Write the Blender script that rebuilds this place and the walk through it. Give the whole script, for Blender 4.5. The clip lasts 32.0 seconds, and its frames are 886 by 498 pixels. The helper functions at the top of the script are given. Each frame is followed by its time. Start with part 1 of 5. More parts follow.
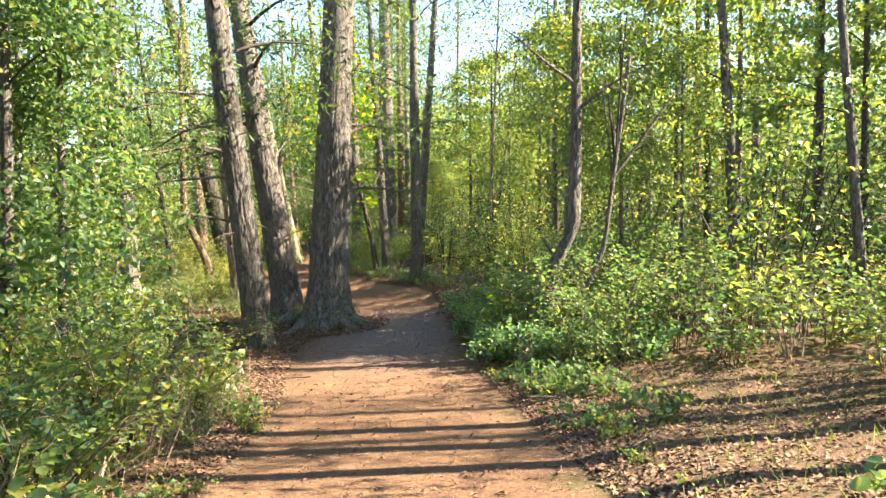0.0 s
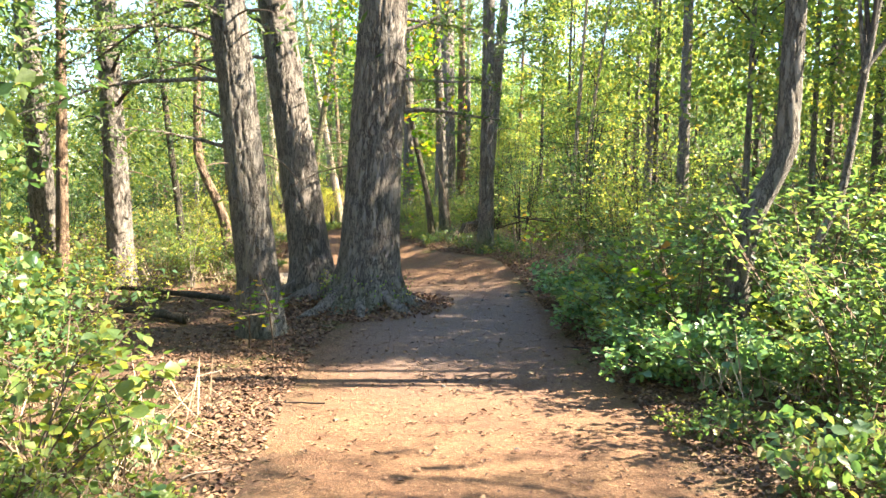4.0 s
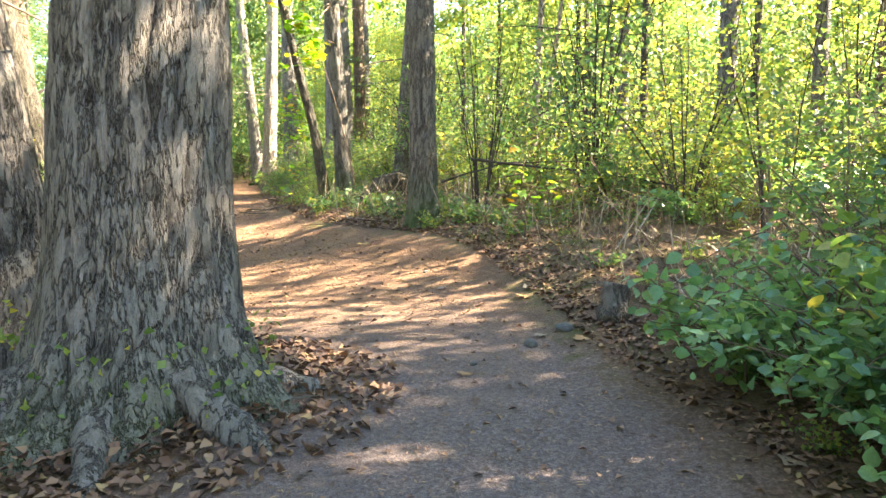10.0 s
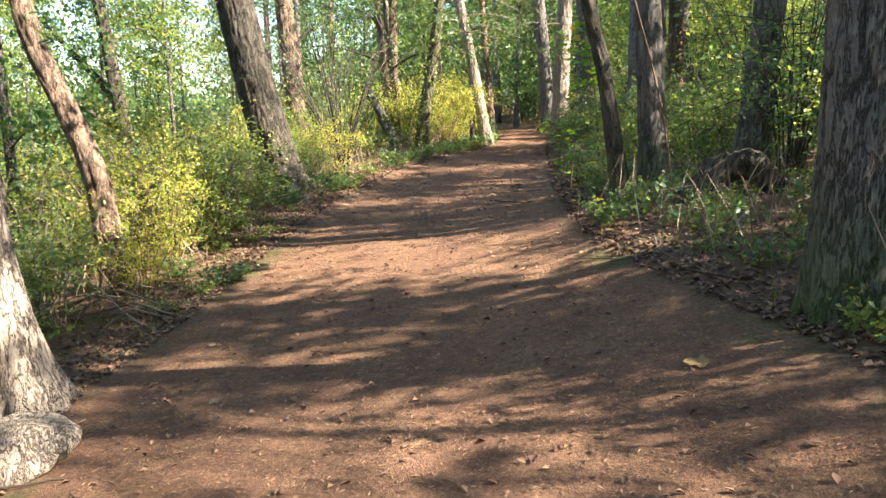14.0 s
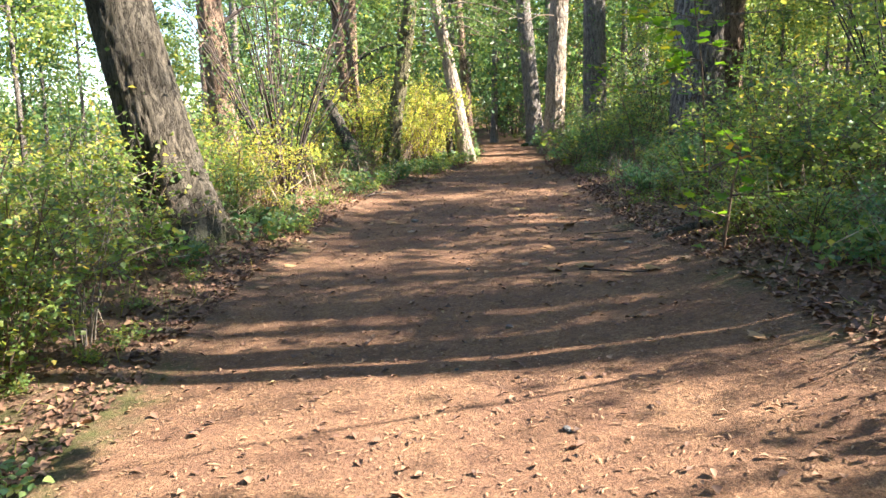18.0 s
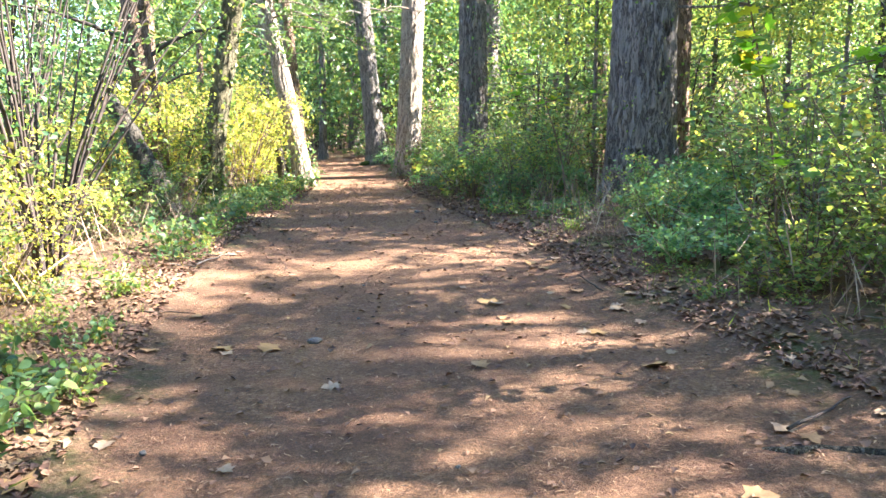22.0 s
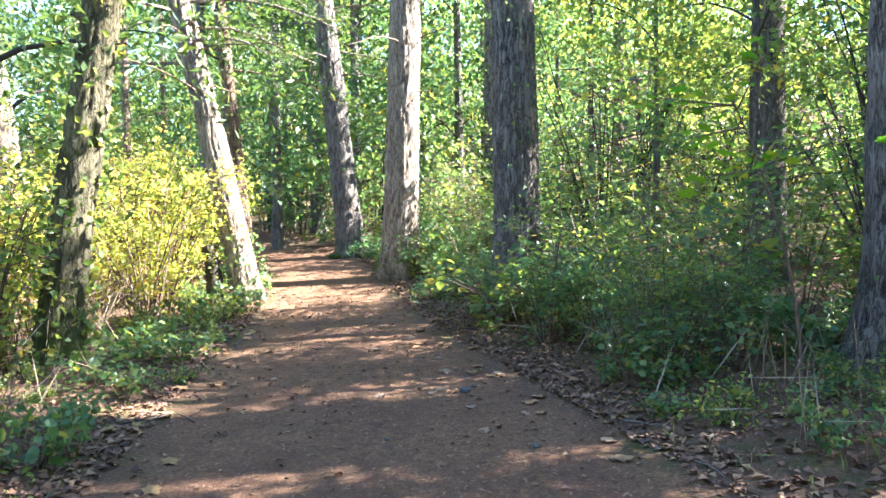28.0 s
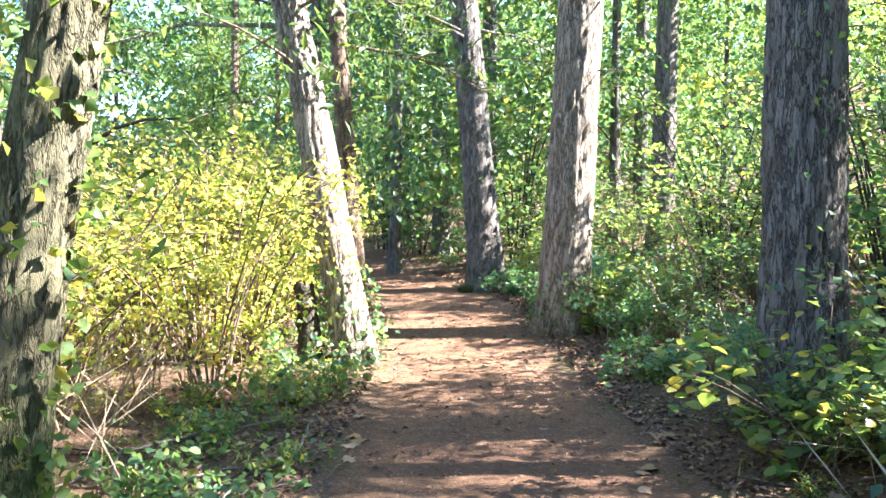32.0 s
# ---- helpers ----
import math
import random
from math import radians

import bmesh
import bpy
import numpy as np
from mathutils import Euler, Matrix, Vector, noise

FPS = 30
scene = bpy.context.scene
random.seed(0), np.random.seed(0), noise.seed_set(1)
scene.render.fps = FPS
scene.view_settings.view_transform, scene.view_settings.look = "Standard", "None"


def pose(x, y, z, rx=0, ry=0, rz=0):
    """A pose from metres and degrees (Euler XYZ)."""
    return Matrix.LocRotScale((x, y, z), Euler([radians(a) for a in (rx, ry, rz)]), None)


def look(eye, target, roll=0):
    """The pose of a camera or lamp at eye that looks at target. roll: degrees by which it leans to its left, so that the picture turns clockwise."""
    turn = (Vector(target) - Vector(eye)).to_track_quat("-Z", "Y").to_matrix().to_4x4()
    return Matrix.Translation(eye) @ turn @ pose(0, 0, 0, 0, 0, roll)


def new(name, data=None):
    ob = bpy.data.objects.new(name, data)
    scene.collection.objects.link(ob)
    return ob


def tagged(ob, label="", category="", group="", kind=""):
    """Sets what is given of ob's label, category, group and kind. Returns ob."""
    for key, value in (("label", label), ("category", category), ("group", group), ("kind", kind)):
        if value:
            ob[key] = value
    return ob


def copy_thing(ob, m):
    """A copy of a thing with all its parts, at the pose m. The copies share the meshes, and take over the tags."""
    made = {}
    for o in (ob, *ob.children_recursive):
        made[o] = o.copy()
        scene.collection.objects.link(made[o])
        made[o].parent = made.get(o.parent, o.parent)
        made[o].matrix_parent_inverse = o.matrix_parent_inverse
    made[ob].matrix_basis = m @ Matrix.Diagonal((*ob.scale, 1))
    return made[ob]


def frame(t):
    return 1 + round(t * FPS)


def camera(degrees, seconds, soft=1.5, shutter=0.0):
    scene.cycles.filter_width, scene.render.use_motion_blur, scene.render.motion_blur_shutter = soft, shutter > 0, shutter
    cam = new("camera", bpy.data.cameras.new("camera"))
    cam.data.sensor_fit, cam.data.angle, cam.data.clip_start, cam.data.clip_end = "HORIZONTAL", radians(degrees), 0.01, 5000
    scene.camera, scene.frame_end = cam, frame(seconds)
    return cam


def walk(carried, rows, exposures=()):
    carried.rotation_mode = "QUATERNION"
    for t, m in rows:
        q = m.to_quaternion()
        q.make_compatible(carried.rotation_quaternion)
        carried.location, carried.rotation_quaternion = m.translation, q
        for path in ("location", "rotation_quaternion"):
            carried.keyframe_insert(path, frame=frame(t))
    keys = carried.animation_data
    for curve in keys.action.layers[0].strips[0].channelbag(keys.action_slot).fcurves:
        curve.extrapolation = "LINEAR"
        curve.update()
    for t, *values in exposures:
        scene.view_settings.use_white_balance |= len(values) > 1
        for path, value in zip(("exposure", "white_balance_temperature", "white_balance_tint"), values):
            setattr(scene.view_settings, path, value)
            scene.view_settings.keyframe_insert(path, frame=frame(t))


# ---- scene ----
cam = camera(60.8, 32.0)
METRES, EYE, TILT, LEAN, TURN = 42.0, 1.5, -0.9, 0.0, 0.0
ROWS = [
    (0.0, 0.0, 0.0, 0.0, 0.0, 0.0, -0.0),
    (0.5, -0.0019, 0.0156, -0.0007, -0.11, 0.4, 0.36),
    (1.0, -0.0035, 0.0326, -0.0016, -0.24, 0.63, 0.72),
    (1.5, -0.0046, 0.0487, -0.0028, -0.53, -1.05, 0.84),
    (2.0, -0.0052, 0.0658, -0.0044, -0.39, -1.38, 0.59),
    (2.5, -0.0076, 0.0824, -0.0061, -0.04, -1.8, -0.29),
    (3.0, -0.01, 0.1007, -0.0076, 1.98, -2.09, 0.13),
    (3.5, -0.0137, 0.1185, -0.009, 3.43, -1.84, -1.5),
    (5.5, -0.024, 0.1853, -0.0117, 4.58, -3.42, -1.03),
    (6.0, -0.0278, 0.2014, -0.0133, 3.96, -3.5, -0.95),
    (6.5, -0.0307, 0.2186, -0.014, 3.1, -3.61, -0.58),
    (7.0, -0.0338, 0.2364, -0.0145, 2.83, -3.92, -0.36),
    (7.5, -0.0357, 0.253, -0.0144, 2.65, -4.23, 0.22),
    (8.0, -0.0358, 0.27, -0.0147, 2.66, -4.11, 0.58),
    (8.5, -0.0365, 0.2867, -0.0161, 0.08, -4.25, 1.02),
    (9.0, -0.0359, 0.3047, -0.0166, -2.89, -4.56, 0.21),
    (9.5, -0.0359, 0.3228, -0.0164, -3.34, -4.69, 0.04),
    (10.0, -0.034, 0.3404, -0.0153, -4.43, -4.57, -0.21),
    (10.5, -0.0324, 0.3592, -0.0128, -4.24, -4.95, -0.05),
    (11.0, -0.0324, 0.378, -0.0115, -4.96, -5.43, -0.14),
    (11.5, -0.0305, 0.3978, -0.0093, -4.2, -6.33, 0.32),
    (12.0, -0.0315, 0.4161, -0.0076, -0.28, -6.91, -0.74),
    (12.5, -0.0316, 0.4325, -0.0056, 0.45, -8.86, -2.39),
    (13.0, -0.0339, 0.4488, -0.0021, 9.74, -9.69, -0.77),
    (13.5, -0.0383, 0.4635, 0.0009, 13.12, -9.86, -0.43),
    (14.0, -0.0428, 0.4783, 0.0006, 18.0, -9.65, 0.73),
    (14.5, -0.0498, 0.4926, -0.0004, 22.38, -8.82, 1.2),
    (16.5, -0.0747, 0.5528, -0.0031, 19.34, -8.2, -1.08),
    (17.0, -0.0832, 0.5693, -0.0035, 17.19, -8.13, -0.73),
    (17.5, -0.0906, 0.5861, -0.004, 14.89, -8.02, 0.6),
    (18.0, -0.0995, 0.6021, -0.0039, 14.27, -8.32, 0.86),
    (18.5, -0.1077, 0.6175, -0.0027, 12.42, -8.23, 0.97),
    (19.0, -0.1147, 0.6327, -0.0011, 11.24, -7.81, 1.1),
    (19.5, -0.1208, 0.6468, -0.0002, 5.37, -7.9, 0.24),
    (20.0, -0.1259, 0.6605, 0.0001, 1.81, -7.46, -0.11),
    (20.5, -0.1332, 0.6731, 0.0004, 1.25, -7.27, 0.04),
    (21.0, -0.1401, 0.685, 0.0011, 0.43, -7.7, 0.47),
    (21.5, -0.1453, 0.6994, 0.0019, -0.09, -7.74, 1.06),
    (22.0, -0.1504, 0.7134, 0.0024, -1.06, -7.74, -0.1),
    (22.5, -0.1517, 0.7265, 0.0037, -4.7, -6.39, -0.7),
    (23.0, -0.153, 0.7395, 0.0055, -5.4, -5.59, -0.86),
    (23.5, -0.1556, 0.7523, 0.0075, -9.55, -5.66, -1.38),
    (24.0, -0.1595, 0.7639, 0.0068, -9.77, -5.34, -0.18),
    (24.5, -0.1645, 0.776, 0.0074, -7.7, -4.96, 0.73),
    (26.5, -0.1682, 0.8266, 0.0096, -10.85, -3.49, 0.36),
    (27.0, -0.1686, 0.8411, 0.0102, -8.95, -3.08, 0.25),
    (27.5, -0.1699, 0.8553, 0.0102, -7.53, -2.84, 0.36),
    (28.0, -0.1698, 0.8684, 0.0104, -4.25, -2.39, 0.9),
    (28.5, -0.1702, 0.8819, 0.0115, -0.89, -1.96, 0.9),
    (29.0, -0.1727, 0.8935, 0.0121, -0.72, -1.48, 0.39),
    (29.5, -0.1754, 0.9052, 0.0114, 0.17, -1.04, -0.25),
    (30.0, -0.1777, 0.9165, 0.0121, 2.18, -1.03, -0.84),
    (30.5, -0.1806, 0.9284, 0.0131, 2.44, -0.98, -1.52),
    (31.0, -0.1825, 0.9403, 0.0125, 2.59, -1.03, -1.65),
    (31.5, -0.1836, 0.9527, 0.0142, 2.73, -1.5, -1.26),
    (32.0, -0.1863, 0.9643, 0.0159, 4.06, -1.5, -0.67),
]
walk(cam, [(t, pose(0, 0, EYE, TILT, LEAN, TURN) @ pose(METRES * x, METRES * y, METRES * z, 90 + pitch, roll, yaw)) for t, x, y, z, yaw, pitch, roll in ROWS],
     [(0, 2.85, 7000, 8), (1.5, 2.9, 7000, 8), (3, 3.05, 6800, 8), (6, 3.45, 6900, 8), (8, 3.6, 6700, 8), (9, 3.85, 6800, 8), (10, 4.1, 7100, 8), (11, 4.35, 7300, 8), (12, 3.85, 7300, 8), (13, 3.0, 6900, 8),
      (14, 2.85, 6300, 13), (17, 3.2, 6350, 13), (18, 3.0, 6150, 13), (19, 3.5, 6000, 13), (20, 3.5, 5900, 13), (22, 3.8, 5800, 13), (23, 3.8, 5700, 13), (27, 3.85, 5550, 13), (29, 3.6, 5500, 13), (32, 3.65, 5450, 13)])

# ---- world and sun ----
SUN_AZ, SUN_EL = 3.0, 39.0      # degrees: azimuth from +x towards +y, elevation
world = bpy.data.worlds.new("sky_world")
scene.world = world
world.use_nodes = True
wn = world.node_tree.nodes
sky = wn.new("ShaderNodeTexSky")
sky.sky_type = 'NISHITA'
sky.sun_disc = False
sky.dust_density, sky.ozone_density = 0.1, 1.5
sky.sun_elevation = radians(SUN_EL)
sky.sun_rotation = radians(90.0 - SUN_AZ)
wn["Background"].inputs["Strength"].default_value = 0.078
world.node_tree.links.new(sky.outputs["Color"], wn["Background"].inputs["Color"])
sun_data = bpy.data.lights.new("sun", 'SUN')
sun_data.energy, sun_data.angle, sun_data.color = 5.0, radians(0.55), (1.0, 0.90, 0.74)
sun = new("sun", sun_data)
sun_from = Vector((math.cos(radians(SUN_AZ)) * math.cos(radians(SUN_EL)), math.sin(radians(SUN_AZ)) * math.cos(radians(SUN_EL)), math.sin(radians(SUN_EL))))
sun.matrix_world = look(sun_from * 80, (0, 0, 0))


# ---- materials ----
def material(name):
    m = bpy.data.materials.new(name)
    m.use_nodes = True
    nt = m.node_tree
    return m, nt, nt.nodes["Principled BSDF"]


def node(nt, kind, **values):
    n = nt.nodes.new(kind)
    for key, value in values.items():
        n.inputs[key].default_value = value
    return n


def ramp(nt, fac, stops):
    r = nt.nodes.new("ShaderNodeValToRGB")
    el = r.color_ramp.elements
    while len(el) < len(stops):
        el.new(0.5)
    for e, (at, col) in zip(el, stops):
        e.position = at
        e.color = (*col, 1)
    nt.links.new(fac, r.inputs["Fac"])
    return r.outputs["Color"]


def mix(nt, fac, a, b, mode='MIX'):
    n = nt.nodes.new("ShaderNodeMix")
    n.data_type, n.blend_type = 'RGBA', mode
    for sock, value in ((n.inputs[0], fac), (n.inputs[6], a), (n.inputs[7], b)):
        if isinstance(value, (int, float)):
            sock.default_value = value
        elif isinstance(value, tuple):
            sock.default_value = (*value, 1)
        else:
            nt.links.new(value, sock)
    return n.outputs[2]


def coords(nt, scale):
    tc = nt.nodes.new("ShaderNodeTexCoord")
    mp = nt.nodes.new("ShaderNodeMapping")
    mp.inputs["Scale"].default_value = scale
    nt.links.new(tc.outputs["Object"], mp.inputs["Vector"])
    return mp.outputs["Vector"]


def noise_tex(nt, vec, scale, detail=4.0, rough=0.6):
    n = node(nt, "ShaderNodeTexNoise", Scale=scale, Detail=detail, Roughness=rough)
    nt.links.new(vec, n.inputs["Vector"])
    return n.outputs["Fac"]


def bump(nt, bsdf, height, strength, distance):
    b = node(nt, "ShaderNodeBump", Strength=strength, Distance=distance)
    nt.links.new(height, b.inputs["Height"])
    nt.links.new(b.outputs["Normal"], bsdf.inputs["Normal"])


def leaf_material(name, stops, trans=0.5, rough=0.45):
    """Thin leaf: each leaf has its own tone, light passes through."""
    m, nt, bsdf = material(name)
    geo = nt.nodes.new("ShaderNodeNewGeometry")
    col = ramp(nt, geo.outputs["Random Per Island"], stops)
    vein = noise_tex(nt, coords(nt, (1, 1, 1)), 60.0, 2.0)
    col = mix(nt, 0.25, col, ramp(nt, vein, [(0.3, (0.25, 0.25, 0.2)), (0.7, (0.8, 0.8, 0.7))]), 'OVERLAY')
    nt.links.new(col, bsdf.inputs["Base Color"])
    bsdf.inputs["Roughness"].default_value = rough
    bsdf.inputs["Specular IOR Level"].default_value = 0.5
    tr = nt.nodes.new("ShaderNodeBsdfTranslucent")
    warm = mix(nt, 1.0, col, (2.3, 2.15, 1.15), 'MULTIPLY')
    nt.links.new(warm, tr.inputs["Color"])
    ms = nt.nodes.new("ShaderNodeMixShader")
    ms.inputs[0].default_value = trans
    nt.links.new(bsdf.outputs[0], ms.inputs[1])
    nt.links.new(tr.outputs[0], ms.inputs[2])
    nt.links.new(ms.outputs[0], nt.nodes["Material Output"].inputs["Surface"])
    return m


def bark_material(name, dark, mid, light, lichen=0.35):
    """Furrowed bark: tall plates parted by dark cracks, fine grain, lichen and, by the mesh's moss value, moss."""
    m, nt, bsdf = material(name)
    tall = coords(nt, (1, 1, 0.21))
    warp = node(nt, "ShaderNodeTexNoise", Scale=12.0, Detail=4.0, Roughness=0.65)
    nt.links.new(tall, warp.inputs["Vector"])
    add = nt.nodes.new("ShaderNodeVectorMath")
    add.operation = 'MULTIPLY_ADD'
    nt.links.new(warp.outputs["Color"], add.inputs[0])
    add.inputs[1].default_value = (0.34, 0.34, 0.3)
    nt.links.new(tall, add.inputs[2])
    heights = []
    for scale in (10.0, 30.0):
        v = nt.nodes.new("ShaderNodeTexVoronoi")
        v.feature = 'DISTANCE_TO_EDGE'
        v.inputs["Scale"].default_value = scale
        nt.links.new(add.outputs[0], v.inputs["Vector"])
        heights.append(v.outputs["Distance"])
    wide = ramp(nt, heights[0], [(0.0, (0.15, 0.15, 0.15)), (0.03, (0.5, 0.5, 0.5)), (0.12, (1, 1, 1))])
    thin = ramp(nt, heights[1], [(0.0, (0.55, 0.55, 0.55)), (0.12, (1, 1, 1))])
    grain = noise_tex(nt, coords(nt, (1, 1, 0.45)), 55.0, 5.0, 0.7)
    broad = noise_tex(nt, coords(nt, (1, 1, 0.6)), 2.1, 4.0)
    col = ramp(nt, grain, [(0.3, mid), (0.55, tuple(0.5 * (p + q) for p, q in zip(mid, light))), (0.75, light)])
    col = mix(nt, ramp(nt, broad, [(0.42, (0, 0, 0)), (0.68, (lichen, lichen, lichen))]), col, (0.19, 0.195, 0.185))
    slab = noise_tex(nt, coords(nt, (1, 1, 0.3)), 7.0, 4.0, 0.6)
    col = mix(nt, ramp(nt, slab, [(0.3, (0.35, 0.35, 0.35)), (0.5, (0, 0, 0))]), col, tuple(0.65 * v for v in mid))
    col = mix(nt, thin, mix(nt, 0.5, col, dark), col)
    col = mix(nt, wide, dark, col)
    groove = nt.nodes.new("ShaderNodeAttribute")
    groove.attribute_name = "groove"
    col = mix(nt, groove.outputs["Fac"], col, dark)
    mossy = nt.nodes.new("ShaderNodeAttribute")
    mossy.attribute_name = "moss"
    patch = noise_tex(nt, coords(nt, (1, 1, 0.8)), 7.0, 5.0, 0.7)
    mth = nt.nodes.new("ShaderNodeMath")
    mth.operation = 'MULTIPLY'
    nt.links.new(mossy.outputs["Fac"], mth.inputs[0])
    nt.links.new(ramp(nt, patch, [(0.33, (0.15, 0.15, 0.15)), (0.52, (1, 1, 1))]), mth.inputs[1])
    col = mix(nt, mth.outputs[0], col, (0.06, 0.105, 0.016))
    nt.links.new(col, bsdf.inputs["Base Color"])
    bsdf.inputs["Roughness"].default_value = 0.92
    bsdf.inputs["Specular IOR Level"].default_value = 0.2
    hsum = nt.nodes.new("ShaderNodeMath")
    hsum.operation = 'MULTIPLY_ADD'
    nt.links.new(thin, hsum.inputs[0])
    hsum.inputs[1].default_value = 0.35
    nt.links.new(wide, hsum.inputs[2])
    h2 = nt.nodes.new("ShaderNodeMath")
    h2.operation = 'MULTIPLY_ADD'
    nt.links.new(grain, h2.inputs[0])
    h2.inputs[1].default_value = 0.3
    nt.links.new(hsum.outputs[0], h2.inputs[2])
    bump(nt, bsdf, h2.outputs[0], 1.0, 0.028)
    return m


def plain(name, stops, scale=8.0, rough=0.85, relief=0.01, squash=(1, 1, 1)):
    m, nt, bsdf = material(name)
    n = noise_tex(nt, coords(nt, squash), scale, 6.0, 0.65)
    nt.links.new(ramp(nt, n, stops), bsdf.inputs["Base Color"])
    bsdf.inputs["Roughness"].default_value = rough
    bsdf.inputs["Specular IOR Level"].default_value = 0.25
    bump(nt, bsdf, n, 0.7, relief)
    return m


def island_material(name, stops, rough=0.8, trans=0.0):
    if trans:
        return leaf_material(name, stops, trans, rough)
    m, nt, bsdf = material(name)
    geo = nt.nodes.new("ShaderNodeNewGeometry")
    nt.links.new(ramp(nt, geo.outputs["Random Per Island"], stops), bsdf.inputs["Base Color"])
    bsdf.inputs["Roughness"].default_value = rough
    return m


BARK_FIR = bark_material("bark_fir", (0.03, 0.024, 0.021), (0.19, 0.16, 0.138), (0.28, 0.238, 0.21), lichen=0.22)
BARK_OLIVE = bark_material("bark_olive", (0.045, 0.04, 0.024), (0.14, 0.12, 0.07), (0.235, 0.205, 0.115), lichen=0.1)
BARK_GREY = bark_material("bark_grey", (0.035, 0.029, 0.025), (0.165, 0.14, 0.118), (0.26, 0.222, 0.19), lichen=0.3)
# own pale tone of the birches; on firs and root mound, painted-in sunlight
BARK_PALE_LIT = bark_material("bark_pale_lit", (0.06, 0.041, 0.03), (0.35, 0.272, 0.208), (0.50, 0.41, 0.325), lichen=0.2)
BARK_RED = bark_material("bark_red", (0.03, 0.018, 0.013), (0.20, 0.125, 0.085), (0.38, 0.265, 0.18), lichen=0.15)
BARK_DARK = bark_material("bark_dark", (0.018, 0.015, 0.011), (0.075, 0.062, 0.045), (0.145, 0.12, 0.09), lichen=0.15)
STEM_BROWN = plain("stem_brown", [(0.3, (0.07, 0.045, 0.03)), (0.7, (0.20, 0.14, 0.10))], 14.0)
STEM_DARK = plain("stem_dark", [(0.3, (0.025, 0.02, 0.018)), (0.7, (0.08, 0.06, 0.05))], 14.0)
STEM_GREY = plain("stem_grey", [(0.3, (0.09, 0.075, 0.06)), (0.7, (0.22, 0.19, 0.16))], 14.0)
LEAF_LIGHT = leaf_material("leaf_light", [(0.0, (0.06, 0.11, 0.035)), (0.45, (0.115, 0.175, 0.055)), (0.85, (0.20, 0.235, 0.06)), (0.98, (0.32, 0.26, 0.06))], 0.5)
LEAF_MID = leaf_material("leaf_mid", [(0.0, (0.04, 0.09, 0.045)), (0.5, (0.08, 0.145, 0.06)), (0.92, (0.15, 0.20, 0.065)), (1.0, (0.29, 0.23, 0.06))], 0.46)
LEAF_DARK = leaf_material("leaf_dark", [(0.0, (0.065, 0.14, 0.075)), (0.6, (0.12, 0.225, 0.105)), (1.0, (0.20, 0.28, 0.115))], 0.42, 0.38)
LEAF_NEEDLE = leaf_material("leaf_needle", [(0.0, (0.035, 0.065, 0.025)), (0.6, (0.065, 0.11, 0.035)), (1.0, (0.11, 0.145, 0.04))], 0.42, 0.5)
LEAF_GOLD = leaf_material("leaf_gold", [(0.0, (0.16, 0.21, 0.05)), (0.5, (0.27, 0.30, 0.07)), (0.88, (0.38, 0.34, 0.09)), (1.0, (0.38, 0.24, 0.08))], 0.6)
LEAF_MAPLE = leaf_material("leaf_maple", [(0.0, (0.06, 0.15, 0.012)), (0.7, (0.12, 0.2, 0.015)), (0.9, (0.32, 0.24, 0.02)), (1.0, (0.33, 0.13, 0.02))], 0.6)
LITTER = island_material("dry_leaves", [(0.0, (0.05, 0.026, 0.016)), (0.35, (0.12, 0.06, 0.036)), (0.7, (0.20, 0.105, 0.06)), (0.94, (0.25, 0.145, 0.08)), (1.0, (0.29, 0.19, 0.08))])
NEEDLES = island_material("needle_litter", [(0.0, (0.07, 0.04, 0.025)), (0.5, (0.20, 0.11, 0.058)), (1.0, (0.36, 0.22, 0.115))])
DRY_STEM = island_material("dry_stems", [(0.0, (0.12, 0.075, 0.045)), (0.6, (0.27, 0.19, 0.12)), (1.0, (0.40, 0.32, 0.23))])
GRASS = leaf_material("grass_blades", [(0.0, (0.06, 0.10, 0.015)), (0.6, (0.12, 0.16, 0.03)), (1.0, (0.28, 0.23, 0.09))], 0.4)
MOSS = plain("moss", [(0.3, (0.014, 0.022, 0.006)), (0.7, (0.055, 0.075, 0.014))], 40.0, 0.95, 0.01)
STONE = plain("stone_grey", [(0.3, (0.05, 0.047, 0.047)), (0.7, (0.15, 0.145, 0.14))], 12.0, 0.85, 0.01)
DEAD_WOOD = plain("dead_wood", [(0.3, (0.10, 0.07, 0.05)), (0.7, (0.30, 0.24, 0.18))], 9.0, 0.9, 0.01, (1, 1, 0.3))


# ---- mesh helpers ----
def mesh_data(name, verts, tris, mat, smooth=False, attrs=None, quads=False):
    """A mesh from arrays of corners and of three- or four-cornered faces."""
    k = 4 if quads else 3
    verts, tris = np.asarray(verts, np.float32), np.asarray(tris, np.int32)
    me = bpy.data.meshes.new(name)
    me.vertices.add(len(verts))
    me.vertices.foreach_set("co", verts.ravel())
    me.loops.add(len(tris) * k)
    me.loops.foreach_set("vertex_index", tris.ravel())
    me.polygons.add(len(tris))
    me.polygons.foreach_set("loop_start", np.arange(0, len(tris) * k, k, dtype=np.int32))
    if smooth:
        me.polygons.foreach_set("use_smooth", np.ones(len(tris), bool))
    for key, value in (attrs or {}).items():
        a = me.attributes.new(key, 'FLOAT', 'POINT')
        a.data.foreach_set("value", np.asarray(value, np.float32))
    me.materials.append(mat)
    me.update(calc_edges=True)
    return me


def part(name, me, parent, label=""):
    ob = new(name, me)
    ob.parent = parent
    if label:
        ob["label"] = label
    return ob


